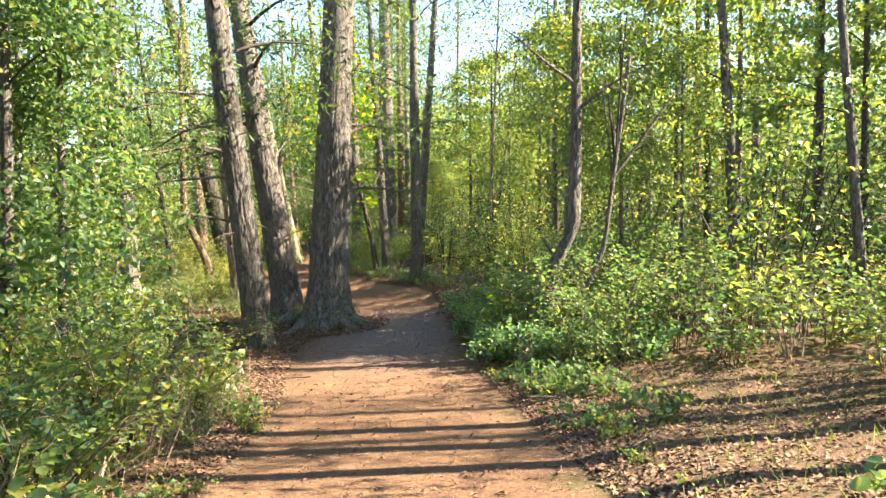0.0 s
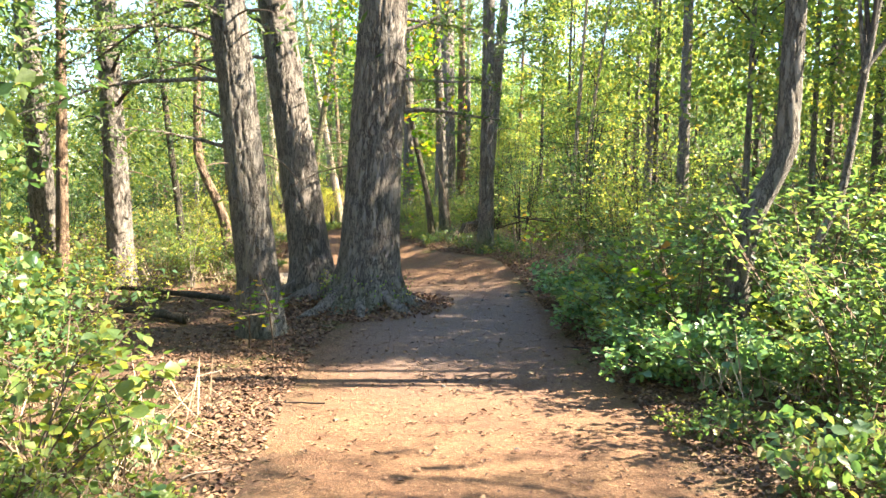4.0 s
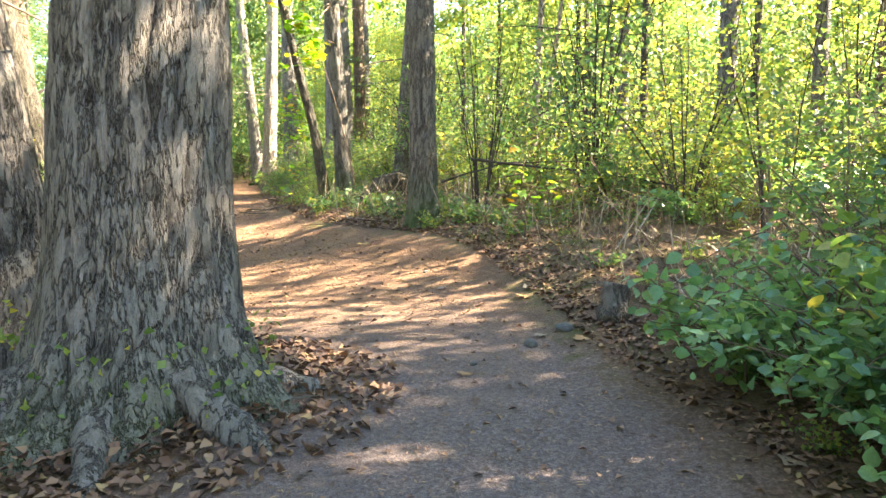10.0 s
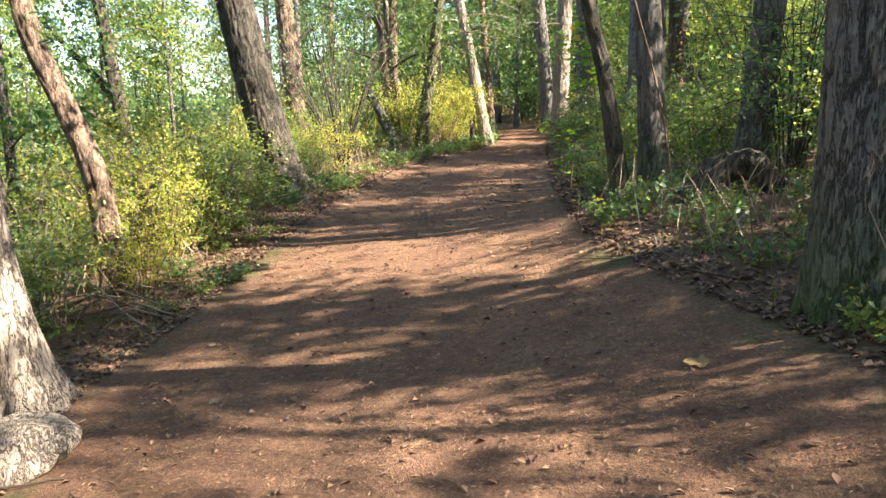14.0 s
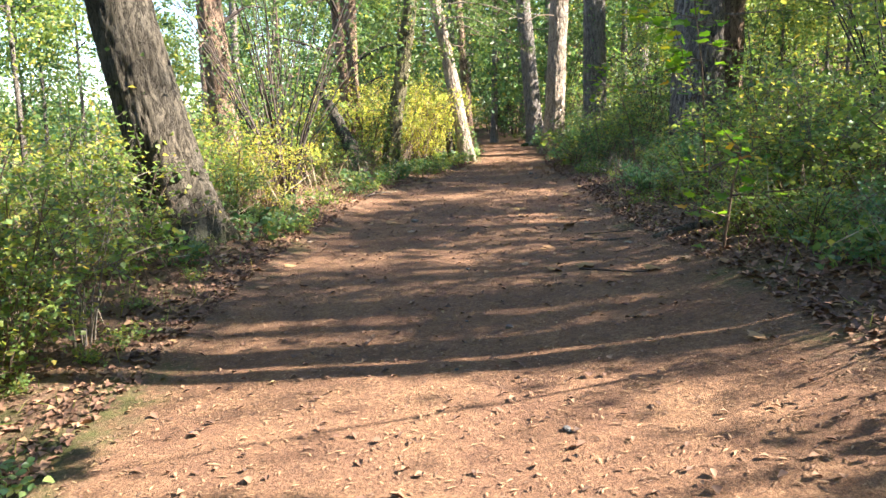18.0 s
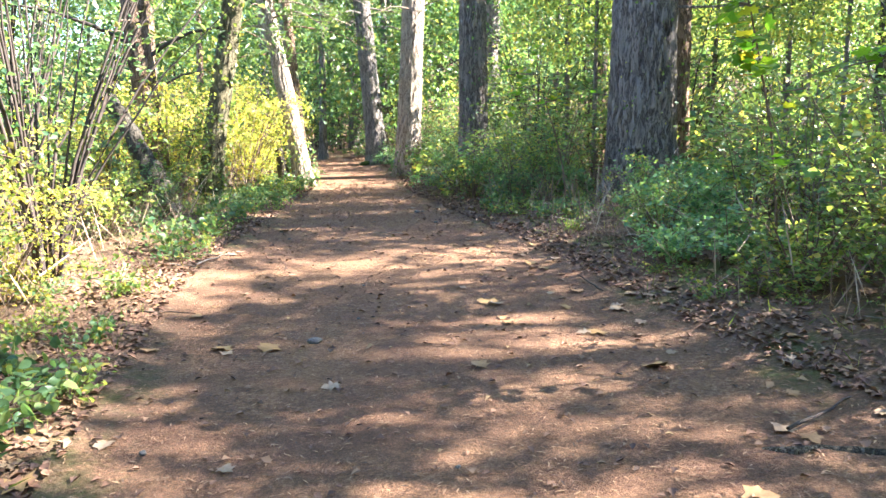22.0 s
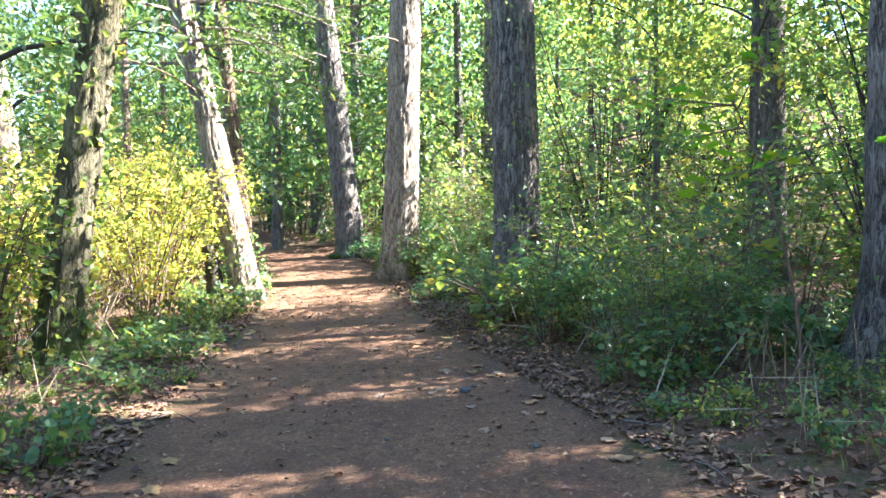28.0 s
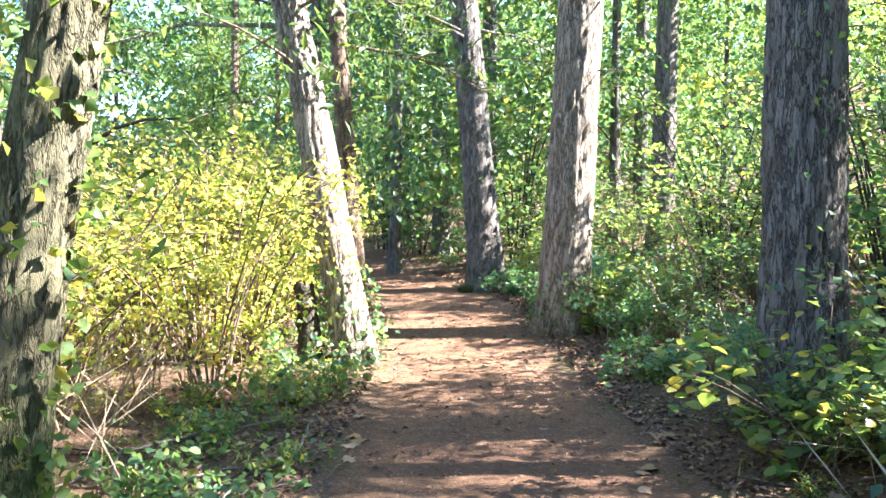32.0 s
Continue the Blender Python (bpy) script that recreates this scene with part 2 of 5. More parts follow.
def thing(name, at, label, category, group="", rz=0.0, scale=1.0):
    ob = new(name)
    ob.location, ob.rotation_euler, ob.scale = at, (0, 0, rz), (scale, scale, scale)
    ob.empty_display_size = 0.2
    return tagged(ob, label, category, group)


def tube(points, radii, sides=6, cap=True):
    """Corners and quads of a tube along points."""
    points = np.asarray(points, float)
    n = len(points)
    tang = np.gradient(points, axis=0)
    tang /= np.linalg.norm(tang, axis=1)[:, None] + 1e-9
    ref = np.where(np.abs(tang[:, 2:3]) > 0.9, np.array([[1.0, 0, 0]]), np.array([[0, 0, 1.0]]))
    u = np.cross(tang, ref)
    u /= np.linalg.norm(u, axis=1)[:, None] + 1e-9
    v = np.cross(tang, u)
    th = np.linspace(0, 2 * math.pi, sides, endpoint=False)
    ring = np.cos(th)[None, :, None] * u[:, None, :] + np.sin(th)[None, :, None] * v[:, None, :]
    verts = (points[:, None, :] + ring * np.asarray(radii, float)[:, None, None]).reshape(-1, 3)
    i, j = np.meshgrid(np.arange(n - 1), np.arange(sides), indexing="ij")
    a = i * sides + j
    b = i * sides + (j + 1) % sides
    quads = np.stack([a, b, b + sides, a + sides], -1).reshape(-1, 4)
    return verts, quads


def tubes_mesh(name, items, mat, sides=5):
    vs, qs, base = [], [], 0
    for pts, rad in items:
        v, q = tube(pts, rad, sides)
        vs.append(v)
        qs.append(q + base)
        base += len(v)
    return mesh_data(name, np.concatenate(vs), np.concatenate(qs), mat, True, None, True)


def unit(v):
    return v / (np.linalg.norm(v, axis=-1, keepdims=True) + 1e-9)


def leaves(rng, centres, size, wide=0.6, flat=0.6, fold=0.25, along=None):
    """Folded pointed leaves at the centres: four corners, two faces each."""
    n = len(centres)
    nor = unit(rng.normal(size=(n, 3)) * (1 - flat) + np.array([0, 0, 1.0]) * flat)
    if along is None:
        along = rng.normal(size=(n, 3))
    ax = unit(along - nor * (along * nor).sum(1, keepdims=True))
    side = np.cross(nor, ax)
    s = np.asarray(size).reshape(-1, 1) * rng.uniform(0.6, 1.3, (n, 1))
    c = np.asarray(centres)
    b, t = c - ax * s * 0.5, c + ax * s * 0.5
    up = nor * s * fold * wide
    left, right = c - side * s * wide * 0.5 + up - ax * s * 0.08, c + side * s * wide * 0.5 + up - ax * s * 0.08
    verts = np.stack([b, left, t, right], 1).reshape(-1, 3)
    k = np.arange(n)[:, None] * 4
    tris = np.concatenate([k + np.array([[0, 2, 1]]), k + np.array([[0, 3, 2]])], 0)
    return verts, tris


def leaf_mesh(name, rng, centres, size, mat, **kw):
    v, t = leaves(rng, centres, size, **kw)
    return mesh_data(name, v, t, mat)


LOBES = np.array([(0, -.5), (.16, -.34), (.42, -.36), (.3, -.14), (.5, .06), (.24, .12), (.2, .28), (0, .5),
                  (-.2, .28), (-.24, .12), (-.5, .06), (-.3, -.14), (-.42, -.36), (-.16, -.34)])


def broad_leaves(rng, centres, size, flat=0.75):
    """Toothed oval leaves, folded at the midrib: eight corners, six faces each."""
    n = len(centres)
    rim = np.array([(0, -.48, 0), (.27, -.34, .07), (.4, -.04, .1), (.25, .26, .06), (0, .52, -.06), (-.25, .26, .06), (-.4, -.04, .1), (-.27, -.34, .07)])
    nor = unit(rng.normal(size=(n, 3)) * (1 - flat) + np.array([0, 0, 1.0]) * flat)
    al = rng.normal(size=(n, 3))
    ax = unit(al - nor * (al * nor).sum(1, keepdims=True))
    side = np.cross(nor, ax)
    s = (np.asarray(size) * rng.uniform(0.55, 1.25, (n, 1)))[:, None]
    v = np.asarray(centres)[:, None] + s * (side[:, None] * rim[None, :, :1] + ax[:, None] * rim[None, :, 1:2] + nor[:, None] * rim[None, :, 2:])
    k = (np.arange(n) * 8)[:, None]
    tris = np.concatenate([k + np.array([f]) for f in ((0, 1, 2), (0, 2, 3), (0, 3, 4), (0, 4, 5), (0, 5, 6), (0, 6, 7))], 0)
    return v.reshape(-1, 3), tris


def lobed_leaves(rng, centres, size, flat=0.8, curl=0.12):
    """Maple-like lobed leaves: a fan of fourteen faces each."""
    n, m = len(centres), len(LOBES)
    nor = unit(rng.normal(size=(n, 3)) * (1 - flat) + np.array([0, 0, 1.0]) * flat)
    al = rng.normal(size=(n, 3))
    ax = unit(al - nor * (al * nor).sum(1, keepdims=True))
    side = np.cross(nor, ax)
    s = np.asarray(size).reshape(-1, 1) * rng.uniform(0.7, 1.25, (n, 1))
    c = np.asarray(centres)
    rim = c[:, None] + s[:, None] * (side[:, None] * LOBES[None, :, :1] + ax[:, None] * LOBES[None, :, 1:])
    rim += nor[:, None] * s[:, None] * curl * rng.uniform(-0.3, 1.0, (n, m, 1)) * np.linalg.norm(LOBES, axis=1)[None, :, None] * 2
    verts = np.concatenate([c[:, None], rim], 1).reshape(-1, 3)
    k = (np.arange(n) * (m + 1))[:, None]
    tris = np.concatenate([k + np.array([[0, 1 + j, 1 + (j + 1) % m]]) for j in range(m)], 0)
    return verts, tris


# ---- the lie of the land ----
ZK = [(-30, .3), (-5, .2), (0, 0), (5, -.42), (9, -.75), (12, -.85), (16, -.88), (19, -.6), (22, -.6), (26, -.66), (29, -.5), (32, -.36),
      (35.5, -.33), (38.6, -.22), (43, -.2), (48, -.2), (52, .02), (56, .15), (70, .6), (120, 1)]
XK = [(-30, 0), (0, -.1), (5, -.3), (10, -.65), (14, -1.1), (17, -1.35), (19, -.95), (21.5, -2.1), (24, -3.4), (28, -4.9), (32, -5.8),
      (35, -6.38), (38, -6.88), (42, -7.34), (46, -7.8), (50, -8.18), (54, -8.9), (60, -11.5), (70, -18), (120, -50)]
WK = [(-30, 1.6), (0, 1.6), (10, 1.6), (17, 1.7), (19, 1.0), (21.5, 1.9), (24, 2.6), (28, 2.1), (32, 2.0), (38, 1.87), (42, 1.55), (46, 1.25),
      (50, 1.07), (54, 1.05), (60, .9), (70, .8), (120, .8)]


def knots(k, y):
    """A smooth curve through the knots."""
    if y <= k[0][0]:
        return k[0][1]
    if y >= k[-1][0]:
        return k[-1][1]
    i = next(n for n in range(1, len(k)) if y <= k[n][0])
    (x0, p0), (x1, p1) = k[i - 1], k[i]
    q, r = k[max(i - 2, 0)], k[min(i + 1, len(k) - 1)]
    m0, m1, h = (p1 - q[1]) / (x1 - q[0]), (r[1] - p0) / (r[0] - x0), x1 - x0
    t = (y - x0) / h
    return (2 * t**3 - 3 * t * t + 1) * p0 + (t**3 - 2 * t * t + t) * h * m0 + (3 * t * t - 2 * t**3) * p1 + (t**3 - t * t) * h * m1


def mid(y):
    return knots(XK, y)


def half(y):
    return knots(WK, y)


def between(y, a, b, w):
    f = lambda v: 1 / (1 + math.exp(max(-60, min(60, -v))))
    return f((y - a) / w) * f((b - y) / w)


def ground(x, y):
    d, z = x - mid(y), knots(ZK, y)
    cross = .03 + .09 * between(y, 22, 31, 1.2)
    z += cross * max(-2.5, min(2.5, d))
    if d >= 0:
        e = min(max(0, d - 1.6), 33)
        z += .10 * e - .0015 * e * e
    else:
        e = max(0, -d - 2.2)
        z -= .045 * min(e, 8) + .14 * min(max(0, e - 8), 14)
    z += .14 * between(y, 18.5, 33, 1.2) * max(0, min(1, (d - .4) / 1.8))
    z += .15 * between(y, 30.5, 48, 1.2) * max(0, min(1, (-d - 1.7) / 1.4))
    if d > 26:
        z += min(9, .22 * (d - 26))
    if y > 76 and d > -60:
        z += min(8, .2 * (y - 76)) * max(0, min(1, (d + 14) / 12))
    return z


def roughness(x, y, d, w):
    off = max(0.0, min(1.0, (abs(d) - w + .2) / .6))
    p = Vector((x, y, 0))
    return .012 * noise.noise(p * 1.1) + .006 * noise.noise(p * 4.3) + off * (.05 * noise.noise(p * .7 + Vector((7, 3, 0))) + .02 * noise.noise(p * 3.1) + .03)


def gz(x, y):
    d = x - mid(y)
    return ground(x, y) + roughness(x, y, d, half(y))


def lines(spans):
    out = []
    for a, b, step in spans:
        out += list(np.arange(a, b, step))
    return out + [spans[-1][1]]


ds = lines([(-420, -60, 40), (-60, -20, 5), (-20, -8, 1.0), (-8, -4, .25), (-4, 4, .1), (4, 9, .25), (9, 20, 1.0), (20, 60, 5), (60, 420, 40)])
ys = lines([(-300, -40, 30), (-40, -6, 3), (-6, 0, .5), (0, 58, .16), (58, 75, .8), (75, 120, 4), (120, 480, 40)])
gv, trail, grey = [], [], []
for y in ys:
    xc, w = mid(y), half(y)
    for d in ds:
        x = xc + d
        far = abs(d) > 30 or y < -6 or y > 75
        gv.append((x, y, ground(x, y) + (0 if far else roughness(x, y, d, w))))
        wob = .22 * noise.noise(Vector((x * .9, y * .9, 3))) + .1 * noise.noise(Vector((x * 4, y * 4, 8)))
        trail.append(max(0.0, min(1.0, (w + .2 + wob - abs(d)) / .7)))
        grey.append(between(y, 14.5, 20.3, .8) * between(d, -1.3, 1.6, .3))
nd = len(ds)
i, j = np.meshgrid(np.arange(len(ys) - 1), np.arange(nd - 1), indexing="ij")
a = i * nd + j
gq = np.stack([a, a + 1, a + nd + 1, a + nd], -1).reshape(-1, 4)

EARTH, nt, bsdf = material("earth")
vec = coords(nt, (1, 1, 1))
grit = noise_tex(nt, vec, 38.0, 6.0, 0.75)
blot = noise_tex(nt, vec, 1.6, 5.0, 0.6)
chips = nt.nodes.new("ShaderNodeTexVoronoi")
chips.inputs["Scale"].default_value = 26.0
nt.links.new(vec, chips.inputs["Vector"])
dirt = ramp(nt, grit, [(0.28, (0.085, 0.047, 0.032)), (0.5, (0.19, 0.106, 0.06)), (0.72, (0.34, 0.205, 0.115))])
dirt = mix(nt, ramp(nt, blot, [(0.35, (0, 0, 0)), (0.65, (0.6, 0.6, 0.6))]), dirt, (0.12, 0.062, 0.042))
crumb = noise_tex(nt, vec, 11.0, 5.0, 0.7)
dirt = mix(nt, ramp(nt, crumb, [(0.36, (0.4, 0.4, 0.4)), (0.52, (0, 0, 0))]), dirt, (0.06, 0.036, 0.026))
dirt = mix(nt, ramp(nt, crumb, [(0.58, (0, 0, 0)), (0.72, (0.3, 0.3, 0.3))]), dirt, (0.38, 0.23, 0.125))
fine = noise_tex(nt, vec, 130.0, 3.0, 0.7)
dirt = mix(nt, 0.75, dirt, ramp(nt, fine, [(0.3, (0.2, 0.2, 0.2)), (0.5, (0.5, 0.5, 0.5)), (0.7, (0.85, 0.82, 0.78))]), 'OVERLAY')
a_grey = nt.nodes.new("ShaderNodeAttribute")
a_grey.attribute_name = "grey"
gravel = ramp(nt, grit, [(0.25, (0.06, 0.045, 0.042)), (0.5, (0.15, 0.115, 0.106)), (0.8, (0.30, 0.245, 0.23))])
gravel = mix(nt, 0.75, gravel, ramp(nt, fine, [(0.3, (0.2, 0.2, 0.2)), (0.5, (0.5, 0.5, 0.5)), (0.7, (0.85, 0.82, 0.8))]), 'OVERLAY')
dirt = mix(nt, a_grey.outputs["Fac"], dirt, gravel)
duff = ramp(nt, grit, [(0.3, (0.05, 0.03, 0.02)), (0.5, (0.15, 0.092, 0.058)), (0.75, (0.30, 0.20, 0.13))])
duff = mix(nt, 0.25, duff, mix(nt, 0.6, chips.outputs["Color"], (0.12, 0.08, 0.05)), 'MULTIPLY')
duff = mix(nt, ramp(nt, noise_tex(nt, vec, 0.9, 6.0, 0.7), [(0.52, (0, 0, 0)), (0.66, (0.7, 0.7, 0.7))]), duff, (0.05, 0.075, 0.015))
a_trail = nt.nodes.new("ShaderNodeAttribute")
a_trail.attribute_name = "trail"
wander = nt.nodes.new("ShaderNodeMath")
wander.operation = 'SUBTRACT'
nt.links.new(noise_tex(nt, vec, 6.0, 6.0, 0.75), wander.inputs[0])
wander.inputs[1].default_value = 0.5
spread = nt.nodes.new("ShaderNodeMath")
spread.operation = 'MULTIPLY_ADD'
nt.links.new(wander.outputs[0], spread.inputs[0])
spread.inputs[1].default_value = 1.8
nt.links.new(a_trail.outputs["Fac"], spread.inputs[2])
edge = nt.nodes.new("ShaderNodeMath")
edge.operation = 'MULTIPLY_ADD'
edge.use_clamp = True
nt.links.new(spread.outputs[0], edge.inputs[0])
edge.inputs[1].default_value = 2.2
edge.inputs[2].default_value = -0.6
nt.links.new(mix(nt, edge.outputs[0], duff, dirt), bsdf.inputs["Base Color"])
bsdf.inputs["Roughness"].default_value = 0.95
bsdf.inputs["Specular IOR Level"].default_value = 0.15
bump(nt, bsdf, grit, 1.0, 0.02)
ground_ob = new("ground", mesh_data("ground", gv, gq, EARTH, True, {"trail": trail, "grey": grey}, True))
tagged(ground_ob, "reddish brown dirt trail through leaf litter on a forest floor", "ground", "", "structure")

WATER, nt, bsdf = material("lake_water")
bsdf.inputs["Base Color"].default_value = (0.02, 0.03, 0.035, 1)
bsdf.inputs["Roughness"].default_value = 0.08
bump(nt, bsdf, noise_tex(nt, coords(nt, (1, 2.5, 1)), 2.0, 3.0), 0.25, 0.05)
wv = [(-420, -300, -1.6), (-14.5, -300, -1.6), (-14.5, 0, -1.6), (-20, 30, -1.6), (-30, 60, -1.6), (-60, 120, -1.6), (-420, 120, -1.6)]
wm = bpy.data.meshes.new("water")
wm.from_pydata(wv, [], [tuple(range(7))])
wm.materials.append(WATER)
tagged(new("water", wm), "still lake water glinting behind the trees", "lake", "", "structure")


# ---- trees ----
def trunk_mesh(name, rng, mat, r0, height, lean, bend, flare, lobes, sides, moss, fine_to=5.5, rough=1.0, top=0.35):
    """A tapering trunk with furrowed bark and a root flare. bend: rows of (height or two heights, dx, dy) by which the axis wanders."""
    step = max(.05, r0 * .16)
    s = np.array(list(np.arange(-.25, fine_to, step)) + list(np.linspace(fine_to, height, 14)))
    n = len(s)
    th = np.linspace(0, 2 * math.pi, sides, endpoint=False)
    up = np.maximum(s, 0)
    ax, ay = lean[0] * up, lean[1] * up
    for *span, dx, dy in bend:
        lo, hi = (0, span[0]) if len(span) == 1 else span
        g = np.clip((up - lo) / (hi - lo), 0, 1)
        g = g * g * (3 - 2 * g)
        ax, ay = ax + dx * g, ay + dy * g
    rad = r0 * (1 - (1 - top) * np.clip(up / height, 0, 1)) + flare * np.exp(-np.maximum(s + .1, 0) / .42)
    ph = rng.uniform(0, 6.28)
    verts, groove, mossy = [], [], []
    for k in range(n):
        low = math.exp(-max(s[k], 0) / .45)
        for a in th:
            r = rad[k] * (1 + lobes * low * (.6 * math.cos(4 * a + ph) + .4 * math.cos(7 * a + 2 * ph)))
            c, q = math.cos(a), math.sin(a)
            g = 0.0
            if s[k] < fine_to + 1:
                u = Vector((c * r0 * 10 + ph, q * r0 * 10, s[k] * 2.3))
                f = abs(noise.noise(u)) + .45 * abs(noise.noise(u * 2.3))
                g = max(0.0, 1 - f * 5.2)
                r += rough * (r0 ** .5) * (.034 * min(f, .7) - .055 * g + .03 * noise.noise(Vector((c * 1.3, q * 1.3, s[k] * .8 + ph))))
            verts.append((ax[k] + c * r, ay[k] + q * r, s[k]))
            groove.append(g * .7)
            mossy.append(min(1.0, moss * 1.6) * max(0.0, 1 - max(s[k], 0) / (moss * 1.4 + .2)) if moss else 0)
    i, j = np.meshgrid(np.arange(n - 1), np.arange(sides), indexing="ij")
    a, b = i * sides + j, i * sides + (j + 1) % sides
    quads = np.stack([a, b, b + sides, a + sides], -1).reshape(-1, 4)
    axis = lambda h: np.array([np.interp(h, s, ax), np.interp(h, s, ay), h])
    radius = lambda h: float(np.interp(h, s, rad))
    return mesh_data(name, verts, quads, mat, True, {"groove": groove, "moss": np.clip(mossy, 0, 1)}, True), axis, radius


def limb_points(start, heading, length, rise, droop, rng, n=7):
    t = np.linspace(0, 1, n)[:, None]
    h = np.array([math.cos(heading), math.sin(heading), 0])
    pts = start + h * length * t + np.array([0, 0, 1.0]) * (rise * t - droop * t * t)
    return pts + np.cumsum(rng.normal(scale=length * .012, size=(n, 3)), 0)


def crown_points(rng, axis, low, high, reach, clumps, per, spread, flat=.45):
    """Leaf places in uneven clumps round the upper trunk, and the clump centres."""
    cs = []
    for _ in range(clumps):
        g = rng.uniform(0, 1) ** .9
        h = low + (high - low) * g
        r = reach * (1 - .65 * g) * math.sqrt(rng.uniform(.05, 1))
        a = rng.uniform(0, 6.28)
        cs.append(axis(h) + np.array([math.cos(a) * r, math.sin(a) * r, rng.normal() * .4]))
    cs = np.array(cs)
    pts = np.repeat(cs, per, 0)
    pts = pts + rng.normal(size=pts.shape) * np.array([spread, spread, spread * flat])
    return pts, cs


TREES = []


def tree(name, x, y, diam, height, lean, mat, label, category="tree", bend=(), flare=.08, lobes=.25, sides=44, moss=0.0, rough=1.0, fine_to=5.5,
         crown=None, limbs=(), boughs=6, leaf=None, seed=0, group="trees along the trail", top=.35):
    """crown: (low, high, reach, clumps, leaves a clump, spread, leaf size, wide)."""
    rng = np.random.default_rng(1000 + seed)
    ob = thing(name, (x, y, gz(x, y) - .05), label, category, group)
    me, axis, radius = trunk_mesh("trunk", rng, mat, diam / 2, height, lean, bend, flare, lobes, sides, moss, fine_to, rough, top)
    part("trunk", me, ob)
    for h, heading, length, rise, droop, r in limbs:
        pts = limb_points(axis(h), radians(heading), length, rise, droop, rng)
        v, q = tube(pts, np.linspace(r, r * .3, len(pts)), 7)
        limb = part("limb", mesh_data("limb", v, q, mat, True, {"groove": np.zeros(len(v)), "moss": np.zeros(len(v))}, True), ob)
        if length < 1.2:
            continue
        # side twigs, drooping, with needles on the firs
        tips = []
        for _ in range(int(4 + 2 * length)):
            g = rng.uniform(.3, 1)
            st = np.array([np.interp(g, np.linspace(0, 1, len(pts)), pts[:, c]) for c in range(3)])
            tw = limb_points(st, radians(heading) + rng.choice([-1, 1]) * rng.uniform(.5, 1.2), rng.uniform(.25, .7), rng.uniform(-.1, .15), rng.uniform(.05, .3), rng, 5)
            v, q = tube(tw, np.linspace(.009, .003, 5), 4)
            part("twig", mesh_data("twig", v, q, STEM_BROWN, True, None, True), limb)
            tips.append(tw[rng.integers(1, 5, 26)] + rng.normal(scale=.05, size=(26, 3)))
        if name == "fir_tree":
            tagged(part("needles", leaf_mesh("needles", rng, np.concatenate(tips), .1, LEAF_NEEDLE, wide=.3, flat=.5), limb, "green drooping needles"), kind="stuff")
    if name == "fir_tree" and sides >= 40:
        for _ in range(7):
            h = rng.uniform(2.4, 7.0)
            ln = rng.uniform(.5, 2.0)
            pts = limb_points(axis(h), rng.uniform(0, 6.28), ln, rng.uniform(-.1, .4) * ln, rng.uniform(.1, .5) * ln, rng, 6)
            v, q = tube(pts, np.linspace(.008 + ln * .008, .004, 6), 5)
            part("dead_branch", mesh_data("dead_branch", v, q, STEM_BROWN, True, None, True), ob)
    if crown:
        low, high, reach, clumps, per, spread, size, wide = crown
        pts, cs = crown_points(rng, axis, low, high, reach, clumps, per, spread)
        for k in range(min(boughs, len(cs))):
            c = cs[k]
            h = max(low * .8, c[2] - .6)
            st = axis(min(h, height))
            t = np.linspace(0, 1, 5)[:, None]
            v, q = tube(st + (c - st) * t + np.array([0, 0, .25]) * np.sin(t * math.pi), np.linspace(max(.025, radius(h) * .22), .012, 5), 5)
            part("bough", mesh_data("bough", v, q, STEM_DARK, True, None, True), ob)
        part("crown", leaf_mesh("crown", rng, pts, size, leaf, wide=wide, flat=.35), ob)
    TREES.append((x, y, diam))
    return ob


FIR = (6.0, 19, 3.0, 56, 40, .42, .21, .28)
FIR_BOUGHS = (4.3, 19, 3.4, 90, 40, .42, .2, .28)
FIR_LOW = (2.6, 13, 3.2, 90, 42, .42, .18, .28)
tree("fir_tree", -4.05, 16.65, .62, 17, (-.13, 0), BARK_GREY, "leaning grey-brown furrowed fir trunk beside the dirt trail", bend=((1.2, .02, 0),), flare=.10, lobes=.12, sides=96, moss=.12,
     limbs=((2.7, 205, 1.6, .5, .3, .035), (3.1, 160, .9, .35, 0, .04), (2.35, 120, .7, .3, 0, .05), (3.7, 195, 2.8, .4, .9, .04), (4.3, 235, 3.0, .5, 1.0, .04), (4.9, 160, 2.8, .4, 1.1, .04), (5.5, 210, 3.2, .3, 1.2, .04), (4.6, 265, 2.2, .4, .7, .03)), crown=FIR_BOUGHS, leaf=LEAF_NEEDLE, seed=1)
tree("fir_tree", -3.98, 19.7, .76, 19, (-.165, .02), BARK_FIR, "dark leaning fir trunk growing from a shared root mass", flare=.30, lobes=.3, sides=96, moss=.15, limbs=((4.4, 200, 2.6, .4, 1.0, .04), (5.4, 170, 3.0, .4, 1.1, .04), (4.0, 60, .9, .8, 0, .035)), crown=FIR_BOUGHS, leaf=LEAF_NEEDLE, seed=2)
tree("fir_tree", -2.86, 18.75, 1.0, 20, (.03, .03), BARK_FIR, "massive upright fir trunk with deep bark and spreading roots", flare=.42, lobes=.26, sides=128, moss=.2, rough=1.2,
     limbs=((3.3, 15, 2.2, .5, .4, .055), (2.55, 10, .35, .1, 0, .07), (4.6, 20, 1.6, .7, 0, .05), (3.9, 350, 1.9, .2, .2, .035), (5.0, 30, 2.4, .4, .3, .04)), crown=FIR_BOUGHS, leaf=LEAF_NEEDLE, seed=3)
